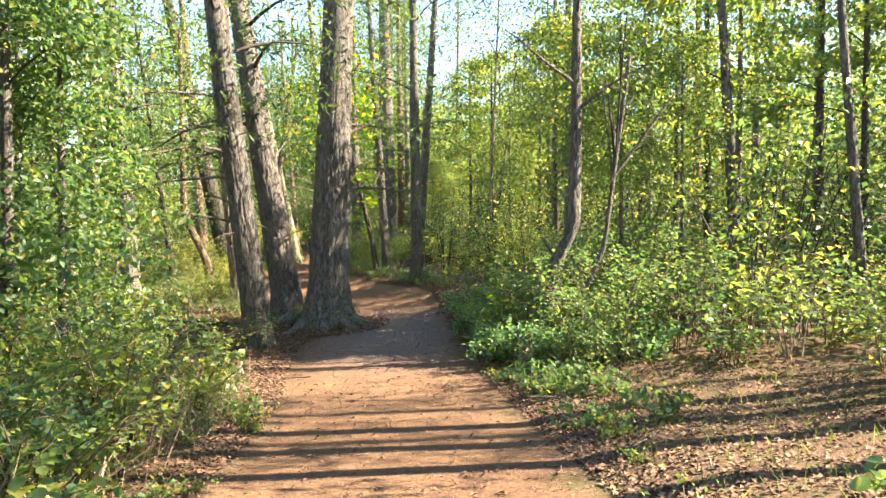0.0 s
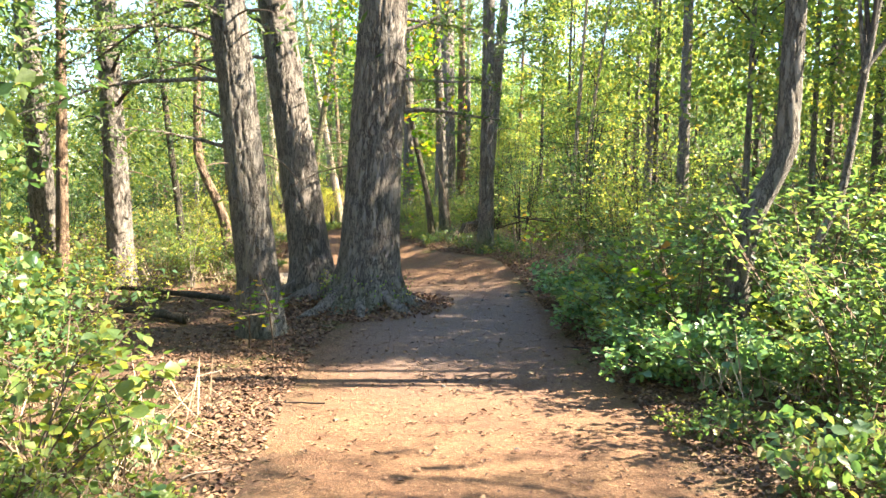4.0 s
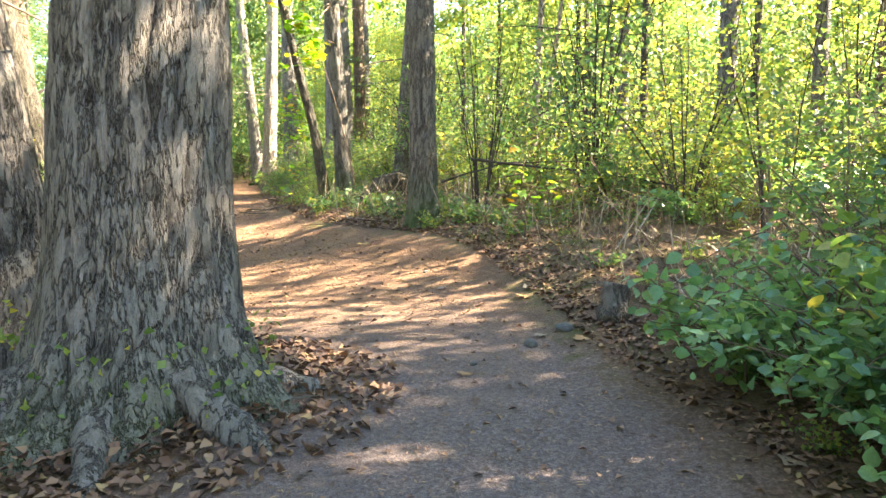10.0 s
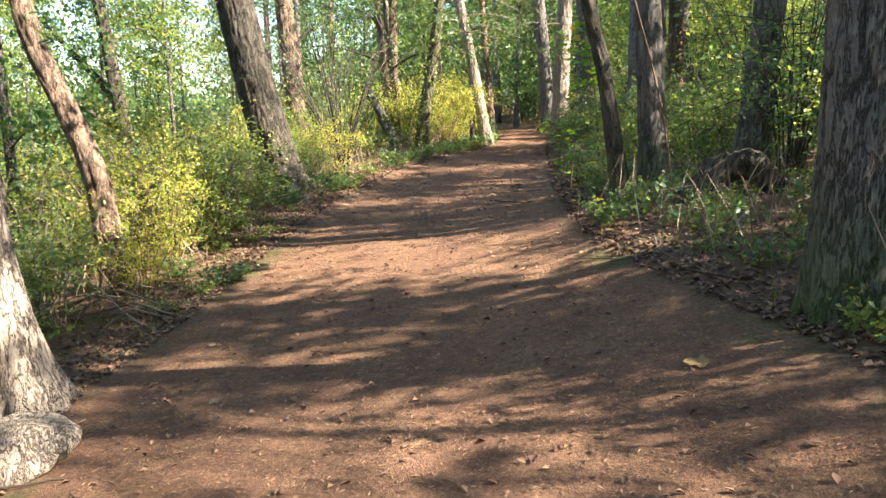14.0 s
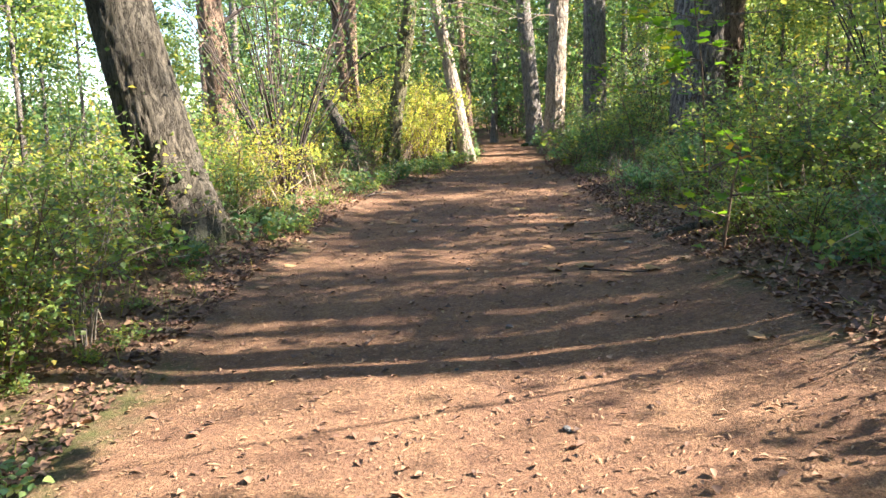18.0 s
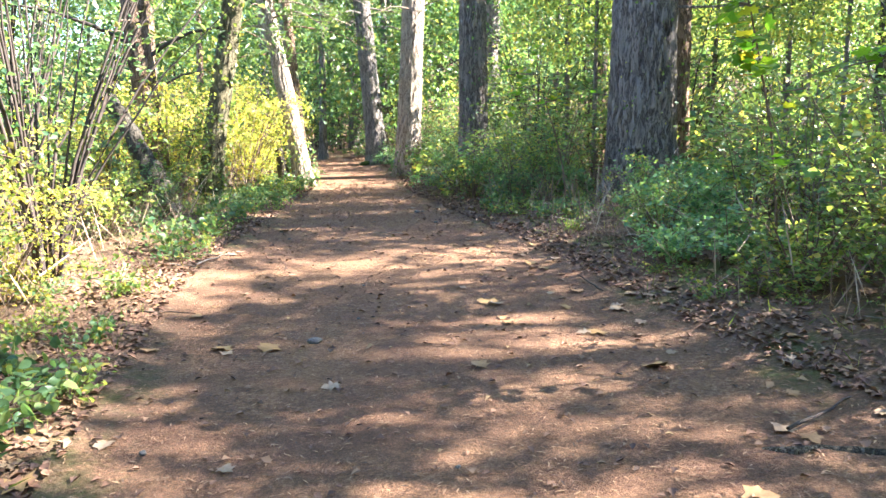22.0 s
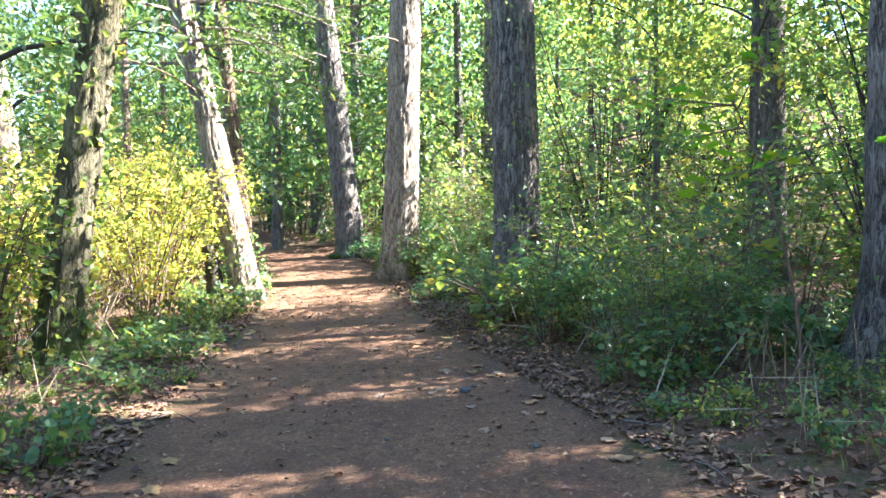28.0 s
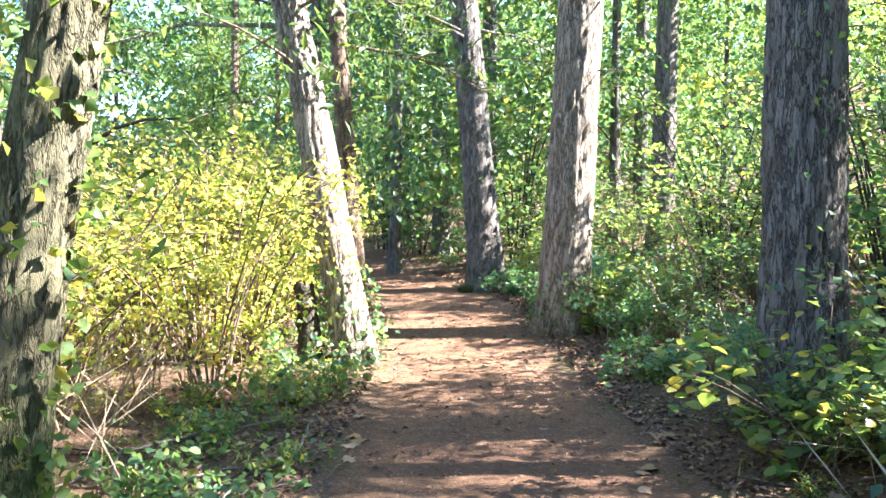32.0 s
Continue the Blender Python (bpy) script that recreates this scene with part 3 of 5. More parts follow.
tree("fir_tree", -.86, 25.15, .39, 16, (-.015, 0), BARK_GREY, "grey fir trunk with a moss-covered foot at the trail edge", flare=.09, sides=72, moss=.5, crown=FIR, leaf=LEAF_NEEDLE, seed=6,
     limbs=((4.4, 170, 1.3, .3, .2, .03), (5.3, 10, 1.6, .4, .3, .03)))
tree("maple_tree", -2.55, 29.55, .20, 10, (-.19, .03), BARK_DARK, "slender dark maple stem bending away from its neighbour", bend=((2.0, .08, 0), (5, -.2, 0)), flare=.06, sides=40, moss=.4, seed=7,
     crown=(4.6, 9.5, 2.6, 48, 36, .45, .17, .8), leaf=LEAF_MAPLE)
tree("fir_tree", -2.2, 29.9, .34, 15, (-.07, .02), BARK_GREY, "straight grey trunk with a mossy foot beside a slender maple", flare=.08, sides=56, moss=.5, crown=(5.5, 15, 2.4, 48, 40, .4, .15, .3), leaf=LEAF_NEEDLE, seed=8)
tree("fir_tree", -1.05, 31.0, .42, 16, (.067, 0), BARK_GREY, "dark tree trunk rising beside an old rotten stump", moss=.3, crown=FIR, leaf=LEAF_NEEDLE, seed=9)
tree("birch_tree", 1.85, 31.0, .17, 11, (.04, 0), BARK_PALE_LIT, "pale slender birch trunk among green shrubs", flare=.03, sides=28, rough=.4, crown=(4.5, 11, 1.8, 40, 40, .4, .12, .6), leaf=LEAF_LIGHT, seed=10)
tree("birch_tree", 2.05, 31.4, .13, 10, (.12, 0), BARK_PALE_LIT, "thin pale birch stem leaning beside another", flare=.03, sides=24, rough=.4, crown=(4.5, 10, 1.6, 32, 40, .4, .12, .6), leaf=LEAF_LIGHT, seed=11)
tree("fir_tree", -9.65, 23.5, .62, 18, (-.07, 0), BARK_FIR, "grey-brown fir trunk standing among shrubs", flare=.12, sides=56, crown=FIR_LOW, leaf=LEAF_NEEDLE, seed=12)
tree("alder_tree", -9.5, 27, .22, 12, (-.142, 0), BARK_DARK, "thin dark leaning alder trunk", sides=28, crown=(5, 12, 2.2, 40, 36, .45, .14, .6), leaf=LEAF_MID, seed=13)
tree("fir_tree", -11.9, 24.2, .66, 18, (-.1, 0), BARK_FIR, "thick brown fir trunk close to the lake shore", sides=48, crown=FIR_LOW, leaf=LEAF_NEEDLE, seed=15)
tree("crooked_tree", 1.95, 14.1, .29, 9, (.01, .02), BARK_GREY, "crooked grey trunk with an S-shaped bend in dense shrubs", bend=((.2, 1.4, .06, 0), (1.35, 2.6, .42, 0), (2.7, 4.5, .02, 0)), flare=.05, sides=56, rough=1.1,
     limbs=((1.75, 160, .3, .45, 0, .04), (4.6, 350, 1.4, .9, .1, .04), (5.0, 190, 1.5, 1.1, .1, .04)), crown=(6.4, 9.0, 1.8, 9, 50, .42, .12, .6), leaf=LEAF_MID, seed=16)
tree("forked_sapling", 2.3, 13.95, .10, 3.5, (.13, 0), BARK_GREY, "slender forked grey sapling curving upward beside a crooked trunk", bend=((.4, 2.2, .42, 0),), flare=.02, sides=20, rough=.5,
     limbs=((3.2, 8, 1.5, 2.2, .1, .035), (3.2, 165, .2, 1.9, 0, .028), (3.4, 80, .5, 1.2, 0, .02)), crown=(4.8, 6.0, 1.0, 4, 36, .35, .1, .6), leaf=LEAF_MID, seed=17, top=.7)
tree("fir_tree", 6.9, 17.6, .28, 13, (-.063, 0), BARK_GREY, "thin grey trunk with broken twigs on the slope", sides=32, crown=(4.5, 13, 2.4, 48, 40, .4, .14, .4), leaf=LEAF_MID, seed=18)
tree("fir_tree", 8.4, 15.0, .22, 12, (-.085, 0), BARK_GREY, "thin grey trunk standing in shrubs on the slope", sides=28, crown=(7.5, 12, 2.0, 18, 40, .4, .14, .4), leaf=LEAF_MID, seed=19)
tree("fir_tree", -9.2, 33.0, .78, 19, (-.22, -.02), BARK_DARK, "thick leaning fir trunk with sun-dappled flaking bark", bend=((2, -.05, 0),), flare=.14, sides=96, moss=.15, rough=1.2, crown=FIR, leaf=LEAF_NEEDLE, seed=20)
tree("fir_tree", -12.6, 40.0, .60, 18, (-.083, 0), BARK_RED, "brown fir trunk behind a multi-stemmed shrub", sides=48, crown=FIR_LOW, leaf=LEAF_NEEDLE, seed=21)
tree("fir_tree", -11.35, 44.2, .47, 18, (-.085, 0), BARK_RED, "orange-brown sunlit fir trunk beside the trail", sides=56, crown=FIR_LOW, leaf=LEAF_NEEDLE, seed=22)
tree("mossy_tree", -10.48, 44.3, .44, 13, (.148, 0), BARK_OLIVE, "olive-brown mossy trunk overgrown with ivy leaning over the trail", bend=((1.6, -.05, 0), (4, .1, 0)), flare=.06, sides=72, moss=.55,
     limbs=((3.4, 200, .25, .1, 0, .08), (2.6, 190, .15, .05, 0, .07)), crown=(6.0, 13, 2.4, 40, 40, .45, .14, .6), leaf=LEAF_MID, seed=23)
# the pale bark puts sunlight into this fir's colour
tree("fir_tree", -9.45, 49.3, .46, 18, (-.205, 0), BARK_PALE_LIT, "pale leaning fir trunk brightly lit beside the trail", bend=((2.2, .03, 0),), flare=.08, sides=80, moss=.25, rough=1.2, crown=(7, 18, 3, 64, 48, .42, .16, .28), leaf=LEAF_NEEDLE, seed=24,
     limbs=((5.4, 185, 2.6, .7, .8, .05), (4.6, 20, 2.2, .2, .7, .03), (6.2, 200, 3, .2, .9, .04), (3.9, 190, 2.4, .3, .7, .03), (4.3, 330, 2.0, .3, .8, .03), (5.0, 350, 2.6, .3, .9, .035), (5.8, 30, 2.6, .2, 1.0, .03), (4.8, 240, 2.4, .2, .9, .03)))
tree("fir_tree", -9.95, 52.1, .31, 17, (-.08, 0), BARK_RED, "slim reddish trunk behind a pale leaning one", sides=40, crown=FIR_LOW, leaf=LEAF_NEEDLE, seed=25,
     limbs=((3.4, 200, 2.2, .3, .8, .03), (4.2, 10, 2.4, .3, .9, .03), (5.0, 300, 2.6, .3, 1.0, .03), (4.6, 160, 2.4, .3, .9, .03), (5.8, 340, 2.8, .3, 1.1, .03)))
tree("fir_tree", -7.98, 55.0, .64, 19, (-.095, 0), BARK_FIR, "grey-brown fir trunk with a mossy foot where the trail bends", flare=.14, sides=56, moss=.3, crown=FIR, leaf=LEAF_NEEDLE, seed=26,
     limbs=((5.0, 30, 2.0, .2, .5, .03), (4.4, 350, 1.6, .1, .4, .025), (5.6, 200, 2.6, .3, .9, .03), (4.8, 250, 2.2, .3, .8, .03)))
tree("fir_tree", -9.3, 61.0, .46, 19, (-.03, 0), BARK_GREY, "distant blue-grey fir trunk beyond the bend", sides=32, crown=FIR_LOW, leaf=LEAF_NEEDLE, seed=27)
# sunlit side imitated by pale bark all round the trunk
tree("fir_tree", -6.9, 50.9, .68, 19, (.035, 0), BARK_PALE_LIT, "upright pale fir trunk with a sunlit flank", flare=.12, sides=72, moss=.12, rough=1.2, crown=FIR, leaf=LEAF_NEEDLE, seed=28,
     limbs=((5.4, 20, 2.2, .5, .2, .04),))
tree("fir_tree", -5.3, 46.85, .66, 19, (-.02, 0), BARK_FIR, "dark grey fir trunk rising from a green thicket", flare=.12, sides=88, moss=.15, rough=1.2, crown=FIR, leaf=LEAF_NEEDLE, seed=29)
tree("fir_tree", -2.98, 41.8, 1.04, 20, (-.02, 0), BARK_FIR, "very thick fir trunk standing in shrubs by the trail", flare=.2, sides=110, moss=.12, rough=1.3, crown=FIR, leaf=LEAF_NEEDLE, seed=30,
     limbs=((3.6, 330, 2.2, .5, .3, .03), (2.9, 350, 1.9, .3, .3, .025), (4.3, 300, 2.4, .5, .4, .03)))
tree("fir_tree", -2.25, 42.5, .46, 18, (-.02, 0), BARK_RED, "reddish trunk close behind a very thick fir", flare=.1, sides=48, rough=1.2, crown=FIR, leaf=LEAF_NEEDLE, seed=37)
tree("fir_tree", -2.1, 46.0, .36, 17, (-.015, 0), BARK_FIR, "dark trunk deep in the green thicket", sides=40, moss=.4, crown=FIR, leaf=LEAF_NEEDLE, seed=31)
tree("fir_tree", -12.45, 47.0, .34, 17, (.005, 0), BARK_RED, "brown trunk among bright shrubs near the lake", sides=40, crown=FIR_LOW, leaf=LEAF_NEEDLE, seed=32)
tree("fir_tree", -13.4, 50.2, .46, 17, (-.11, 0), BARK_PALE_LIT, "pale sunlit trunk among bright shrubs near the lake", sides=40, crown=FIR_LOW, leaf=LEAF_NEEDLE, seed=33)
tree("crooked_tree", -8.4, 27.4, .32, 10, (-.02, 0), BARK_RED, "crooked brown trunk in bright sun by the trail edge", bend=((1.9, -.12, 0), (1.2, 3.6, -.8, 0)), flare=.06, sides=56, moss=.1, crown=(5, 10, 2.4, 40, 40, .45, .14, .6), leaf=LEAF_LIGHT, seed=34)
# full sun is put into the bark colour of this trunk
tree("crooked_tree", -6.4, 24.1, .42, 14, (-.10, 0), BARK_PALE_LIT, "pale trunk in full sun with a swollen foot by the trail", bend=((1.5, -.08, 0),), flare=.2, lobes=.3, sides=72, crown=(6, 14, 2.4, 50, 45, .45, .16, .5), leaf=LEAF_MID, seed=35)
tree("willow_tree", -17, 38, .46, 11, (-.13, 0), BARK_DARK, "dark forked willow trunk on the lake shore", sides=32, limbs=((2.0, 180, 2.6, 2.4, 0, .14), (1.2, 200, 2.2, 1.4, 0, .1)), crown=(4, 11, 3.2, 48, 36, .5, .14, .5), leaf=LEAF_MID, seed=36)

# woods further off: a few models copied through the trees
rng = np.random.default_rng(5)
models = []
for k, (name, label, mat, lf, cr, diam, h, spot) in enumerate((
        ("fir_tree", "tall fir with sparse dark boughs deep in the woods", BARK_FIR, LEAF_NEEDLE, (6.0, 17, 3.0, 34, 75, .5, .24, .32), .40, 17, (38, 50)),
        ("fir_tree", "tall reddish fir standing deep in the woods", BARK_RED, LEAF_NEEDLE, (5.0, 18, 2.8, 32, 75, .5, .24, .32), .34, 18, (38, 24)),
        ("alder_tree", "leafy green alder deep in the woods", BARK_GREY, LEAF_MID, (1.0, 10, 2.8, 100, 72, .36, .15, .7), .24, 10.5, (34, 30)),
        ("maple_tree", "bright green young maple deep in the woods", BARK_DARK, LEAF_LIGHT, (.8, 8.5, 2.6, 100, 72, .36, .145, .7), .18, 9, (32, 66)),
        ("alder_tree", "slender alder with small bright leaves on the slope", BARK_GREY, LEAF_LIGHT, (4.0, 10, 2.4, 70, 72, .36, .13, .65), .16, 10, (16, 47)),
        ("maple_tree", "tall maple with a broad bright green crown on the slope", BARK_DARK, LEAF_LIGHT, (4.6, 13, 3.6, 34, 120, .42, .18, .8), .26, 13, (30, 12)))):
    models.append(tree(name, *spot, diam, h, (.01, .0), mat, label, sides=18, fine_to=2.0, crown=cr, leaf=lf, seed=50 + k, boughs=5, group="trees deep in the woods"))


def woods(n, y0, y1, d0, d1, weights, lo, hi, gap, seed):
    rng = np.random.default_rng(seed)
    done = 0
    for _ in range(n * 15):
        if done >= n:
            break
        y, d = rng.uniform(y0, y1), rng.uniform(d0, d1)
        x = mid(y) + d
        if any((x - tx)**2 + (y - ty)**2 < gap * gap for tx, ty, _ in TREES):
            continue
        sc = rng.uniform(lo, hi)
        k = int(rng.choice(len(weights), p=weights))
        copy_thing(models[k], Matrix.LocRotScale((x, y, gz(x, y) - .05), Euler((0, 0, rng.uniform(0, 6.28))), (sc, sc, sc)))
        TREES.append((x, y, .4))
        done += 1


woods(28, 6, 70, 20, 36, (.05, .05, .35, .35, 0, .2), .8, 1.1, 2.4, 61)
# trunks added out of view beside the start, whose shadows lie in bars across the trail; the last two shade it further
# on
for y, d, sc in ((3.1, 6, .9), (4.2, 6.6, 1.05), (5.3, 5.8, .9), (6.6, 6.6, 1.05), (7.6, 6, .95), (8.7, 6.7, 1.1), (24.0, 13, .65), (40.6, 13, .8)):
    x, y = mid(y) + d, y + .05 * d
    copy_thing(models[int(d * 2) % 2], Matrix.LocRotScale((x, y, gz(x, y) - .05), Euler((0, 0, y)), (sc, sc, sc)))
    TREES.append((x, y, .4))
# tall maples added up the slope so that their crowns dapple the trail
rng = np.random.default_rng(60)
for y0, y1, step in ((16.8, 20.6, 1.5), (24.9, 26, 1.0), (32, 41, 3.4), (41, 48.5, 1.9), (52.5, 58, 4.6)):
    for y in np.arange(y0, y1, step):
        d = rng.uniform(8.5, 16)
        x, y = mid(y) + d, y + .05 * d + rng.normal() * .3
        if any((x - tx)**2 + (y - ty)**2 < 1 for tx, ty, _ in TREES):
            continue
        sc = rng.uniform(.8, 1.1)
        copy_thing(models[5], Matrix.LocRotScale((x, y, gz(x, y) - .05), Euler((0, 0, rng.uniform(0, 6.28))), (sc, sc, sc)))
        TREES.append((x, y, .4))
woods(7, 37, 60, 11, 17, (0, 0, .45, .55, 0), .5, .8, 2.2, 82)
# two firs out of view, then slender alders, added to shade the trail
woods(2, 6.5, 11, 14, 22, (.6, .4, 0, 0, 0), .85, 1.1, 2.4, 62)
woods(4, 15.3, 18.0, 4.2, 6.5, (0, 0, 0, 0, 1), .6, .75, 1.5, 74)
woods(8, 28, 50, -17, -12, (0, 0, 0, 0, 1), .6, .8, 2.5, 75)
woods(15, 4.5, 12, -10, -4.6, (.15, 0, .6, .25, 0), .6, .95, 1.0, 73)
woods(4, 12, 17, -11, -7, (.3, .3, .4, 0, 0), .65, .85, 1.8, 83)
woods(11, 26, 47, -14, -6.5, (0, 0, .2, .1, .7), .5, .8, 1.5, 81)
woods(3, 14, 24, 10, 22, (.5, .3, 0, 0, .2), .8, 1.1, 3.2, 67)
# firs added up the slope to keep sun off the trail
woods(2, 18.5, 20, 12, 18, (.6, .4, 0, 0, 0), .85, 1.05, 2.0, 72)
woods(4, 25, 36, 8, 22, (.5, .3, 0, 0, .2), .85, 1.1, 2.6, 68)
# low-crowned alders added to shade the trail but not the left thicket
woods(10, 40.5, 48, 4.2, 7, (0, 0, 0, 0, 1), .5, .7, 1.7, 69)
woods(4, 36, 60, 9, 14, (0, 0, 0, 0, 1), .6, .8, 2.6, 70)
woods(20, 62, 90, -16, 24, (.3, .2, .3, .2, 0), .9, 1.3, 2.4, 63)
woods(4, 10, 44, -16, -10, (.3, .3, .3, .1, 0), .7, 1.05, 2.6, 64)
woods(10, 10, 26, -19, -11, (.2, .1, .5, .2, 0), .7, 1.0, 2.0, 84)
woods(5, 12, 21, -13, -7.5, (.5, .5, 0, 0, 0), .65, .8, 2.0, 77)
woods(8, 30, 50, -20, -12, (0, 0, .5, .5, 0), .5, .7, 3.0, 78)
woods(5, 57, 66, 6, 15, (.3, .2, .3, .2, 0), 1.1, 1.4, 2.4, 79)
woods(6, 58, 66, 0, 9, (.5, .3, .2, 0, 0), 1.1, 1.3, 2.2, 76)
woods(5, 52, 80, -14, -8.5, (.3, .3, .25, .15, 0), .8, 1.2, 2.2, 65)
woods(14, 0, 70, -95, -80, (.2, .2, .3, .3, 0), .9, 1.3, 4.0, 66)


# the wall of woods beyond the single trees
rng = np.random.default_rng(70)
cs = []
for _ in range(900):
    y = rng.uniform(-40, 130)
    d = rng.uniform(30, 62) if rng.uniform() < .6 or y < 75 else rng.uniform(-45, 40)
    h = rng.uniform(0, 1) ** .8 * 12
    cs.append((mid(min(y, 80)) + d, y, ground(mid(min(y, 80)) + min(d, 30), min(y, 80)) + h))
for _ in range(260):
    y = rng.uniform(68, 125)
    cs.append((mid(min(y, 80)) - rng.uniform(24, 50), y, rng.uniform(-1, 3)))
for _ in range(260):
    cs.append((rng.uniform(-105, -88), rng.uniform(-40, 110), -1.5 + rng.uniform(0, 1) ** 1.5 * 7))
for _ in range(650):
    cs.append((rng.uniform(-32, 25), rng.uniform(82, 120), rng.uniform(0, 1) ** 1.2 * 20))
for _ in range(300):
    cs.append((rng.uniform(-30, 40), rng.uniform(-45, -14), rng.uniform(0, 1) * 13))
cs = np.array(cs)
pts = np.concatenate([np.repeat(cs, 34, 0), np.repeat(cs[cs[:, 1] > 80], 70, 0)])
pts = pts + rng.normal(size=pts.shape) * np.array([1.5, 1.5, 1.0])
tagged(new("far_woods", leaf_mesh("far_woods", rng, pts, .48, LEAF_MID, wide=.75, flat=.3)), "dense green woods far beyond the trail", "woods", "", "stuff")
near = []
for _ in range(420):
    y = rng.uniform(66, 84)
    near.append((mid(min(y, 80)) + rng.uniform(-14, 24), y, .5 + rng.uniform(0, 1) * 15))
for _ in range(420):
    y = rng.uniform(10, 66)
    near.append((mid(y) + rng.uniform(20, 32), y, ground(mid(y) + 24, y) + rng.uniform(0, 1) * 8))
pts = np.repeat(np.array(near), 60, 0)
pts = pts + rng.normal(size=pts.shape) * np.array([1.1, 1.1, .7])
tagged(new("woods_edge", leaf_mesh("woods_edge", rng, pts, .27, LEAF_MID, wide=.7, flat=.35)), "leafy green edge of the woods beyond the trail", "woods", "", "stuff")

# ---- shrubs ----
def shrub_parts(ob, rng, height, spread, stems, leaf, mat, size, per, wide=.65, flat=.55, bare=.12, thick=.012, twigs=5, arch=.5, sag=.06, broad=False):
    items, pts = [], []
    for _ in range(stems):
        a = rng.uniform(0, 6.28)
        out = spread * math.sqrt(rng.uniform(.02, 1))
        h = height * rng.uniform(.55, 1.0)
        b = np.array([math.cos(a), math.sin(a), 0]) * out * .3 * rng.uniform(.2, 1)
        t = np.linspace(0, 1, 5)[:, None]
        p = b + np.array([math.cos(a), math.sin(a), 0]) * out * (t ** (1 + arch)) + np.array([0, 0, 1.0]) * h * (t - arch * .35 * t * t) / (1 - arch * .35)
        p = p + np.cumsum(rng.normal(scale=.02 * height, size=p.shape), 0) * t
        items.append((p, np.linspace(thick, thick * .3, 5)))
        for w in range(twigs):
            g = rng.uniform(bare, 1)
            st = np.array([np.interp(g, t[:, 0], p[:, c]) for c in range(3)])
            way = unit(rng.normal(size=3) * np.array([1, 1, .5]) + np.array([math.cos(a) * .4, math.sin(a) * .4, .35]))
            ln = height * rng.uniform(.15, .4)
            if w % 2 == 0:
                q = st + way * ln * np.linspace(0, 1, 3)[:, None] - np.array([0, 0, sag * height]) * (np.linspace(0, 1, 3)[:, None] ** 2)
                items.append((q, np.linspace(thick * .5, thick * .2, 3)))
            u = rng.uniform(.1, 1.05, per)
            lp = st + way * ln * u[:, None] - np.array([0, 0, sag * height]) * u[:, None]**2 + rng.normal(scale=size * .8, size=(per, 3))
            pts.append(lp)
    pts = np.concatenate(pts)
    pts[:, 2] = np.maximum(pts[:, 2], .03)
    tagged(part("brushwood", tubes_mesh("brushwood", items, mat, 3), ob, "thin woody stems"), kind="stuff")
    if broad:
        me = mesh_data("foliage", *broad_leaves(rng, pts, size, flat), leaf)
    else:
        me = leaf_mesh("foliage", rng, pts, size, leaf, wide=wide, flat=flat)
    tagged(part("foliage", me, ob), kind="stuff")


def shrub(name, label, seed, at, **kw):
    ob = thing(name, at, label, "shrub", "shrubs beside the trail")
    shrub_parts(ob, np.random.default_rng(seed), **kw)
    return ob


KINDS = {
    "snow": [dict(height=1.35, spread=.75, stems=16, leaf=LEAF_LIGHT, mat=STEM_BROWN, size=.06, per=16, wide=.8, flat=.68), dict(height=1.0, spread=.8, stems=14, leaf=LEAF_LIGHT, mat=STEM_BROWN, size=.058, per=16, wide=.8, flat=.68), dict(height=1.7, spread=.7, stems=9, leaf=LEAF_LIGHT, mat=STEM_GREY, size=.065, per=14, wide=.8, flat=.7, bare=.35)],
    "green": [dict(height=1.5, spread=.85, stems=15, leaf=LEAF_MID, mat=STEM_BROWN, size=.08, per=15, flat=.7), dict(height=1.1, spread=.85, stems=14, leaf=LEAF_MID, mat=STEM_BROWN, size=.075, per=15, flat=.7), dict(height=1.8, spread=.8, stems=9, leaf=LEAF_MID, mat=STEM_BROWN, size=.085, per=13, flat=.72, bare=.3)],
    "bramble": [dict(height=.8, spread=.95, stems=15, leaf=LEAF_DARK, mat=STEM_BROWN, size=.085, per=14, flat=.6, arch=.9, broad=True), dict(height=.55, spread=.8, stems=13, leaf=LEAF_DARK, mat=STEM_BROWN, size=.08, per=14, flat=.6, arch=.9, broad=True), dict(height=1.0, spread=.8, stems=10, leaf=LEAF_LIGHT, mat=STEM_BROWN, size=.11, per=8, flat=.7, arch=.7, broad=True)],
    "tall": [dict(height=3.0, spread=1.3, stems=16, leaf=LEAF_LIGHT, mat=STEM_DARK, size=.075, per=20, twigs=7, thick=.018), dict(height=3.6, spread=1.4, stems=16, leaf=LEAF_MID, mat=STEM_DARK, size=.085, per=20, twigs=7, thick=.02)],
    "gold": [dict(height=1.9, spread=.9, stems=18, leaf=LEAF_GOLD, mat=STEM_BROWN, size=.055, per=20, twigs=6), dict(height=1.4, spread=.85, stems=16, leaf=LEAF_GOLD, mat=STEM_BROWN, size=.05, per=20)],
    "low": [dict(height=.32, spread=.4, stems=9, leaf=LEAF_MID, mat=STEM_BROWN, size=.065, per=7, twigs=3, thick=.005, broad=True), dict(height=.24, spread=.35, stems=8, leaf=LEAF_LIGHT, mat=STEM_BROWN, size=.045, per=8, twigs=3, thick=.005)],
}
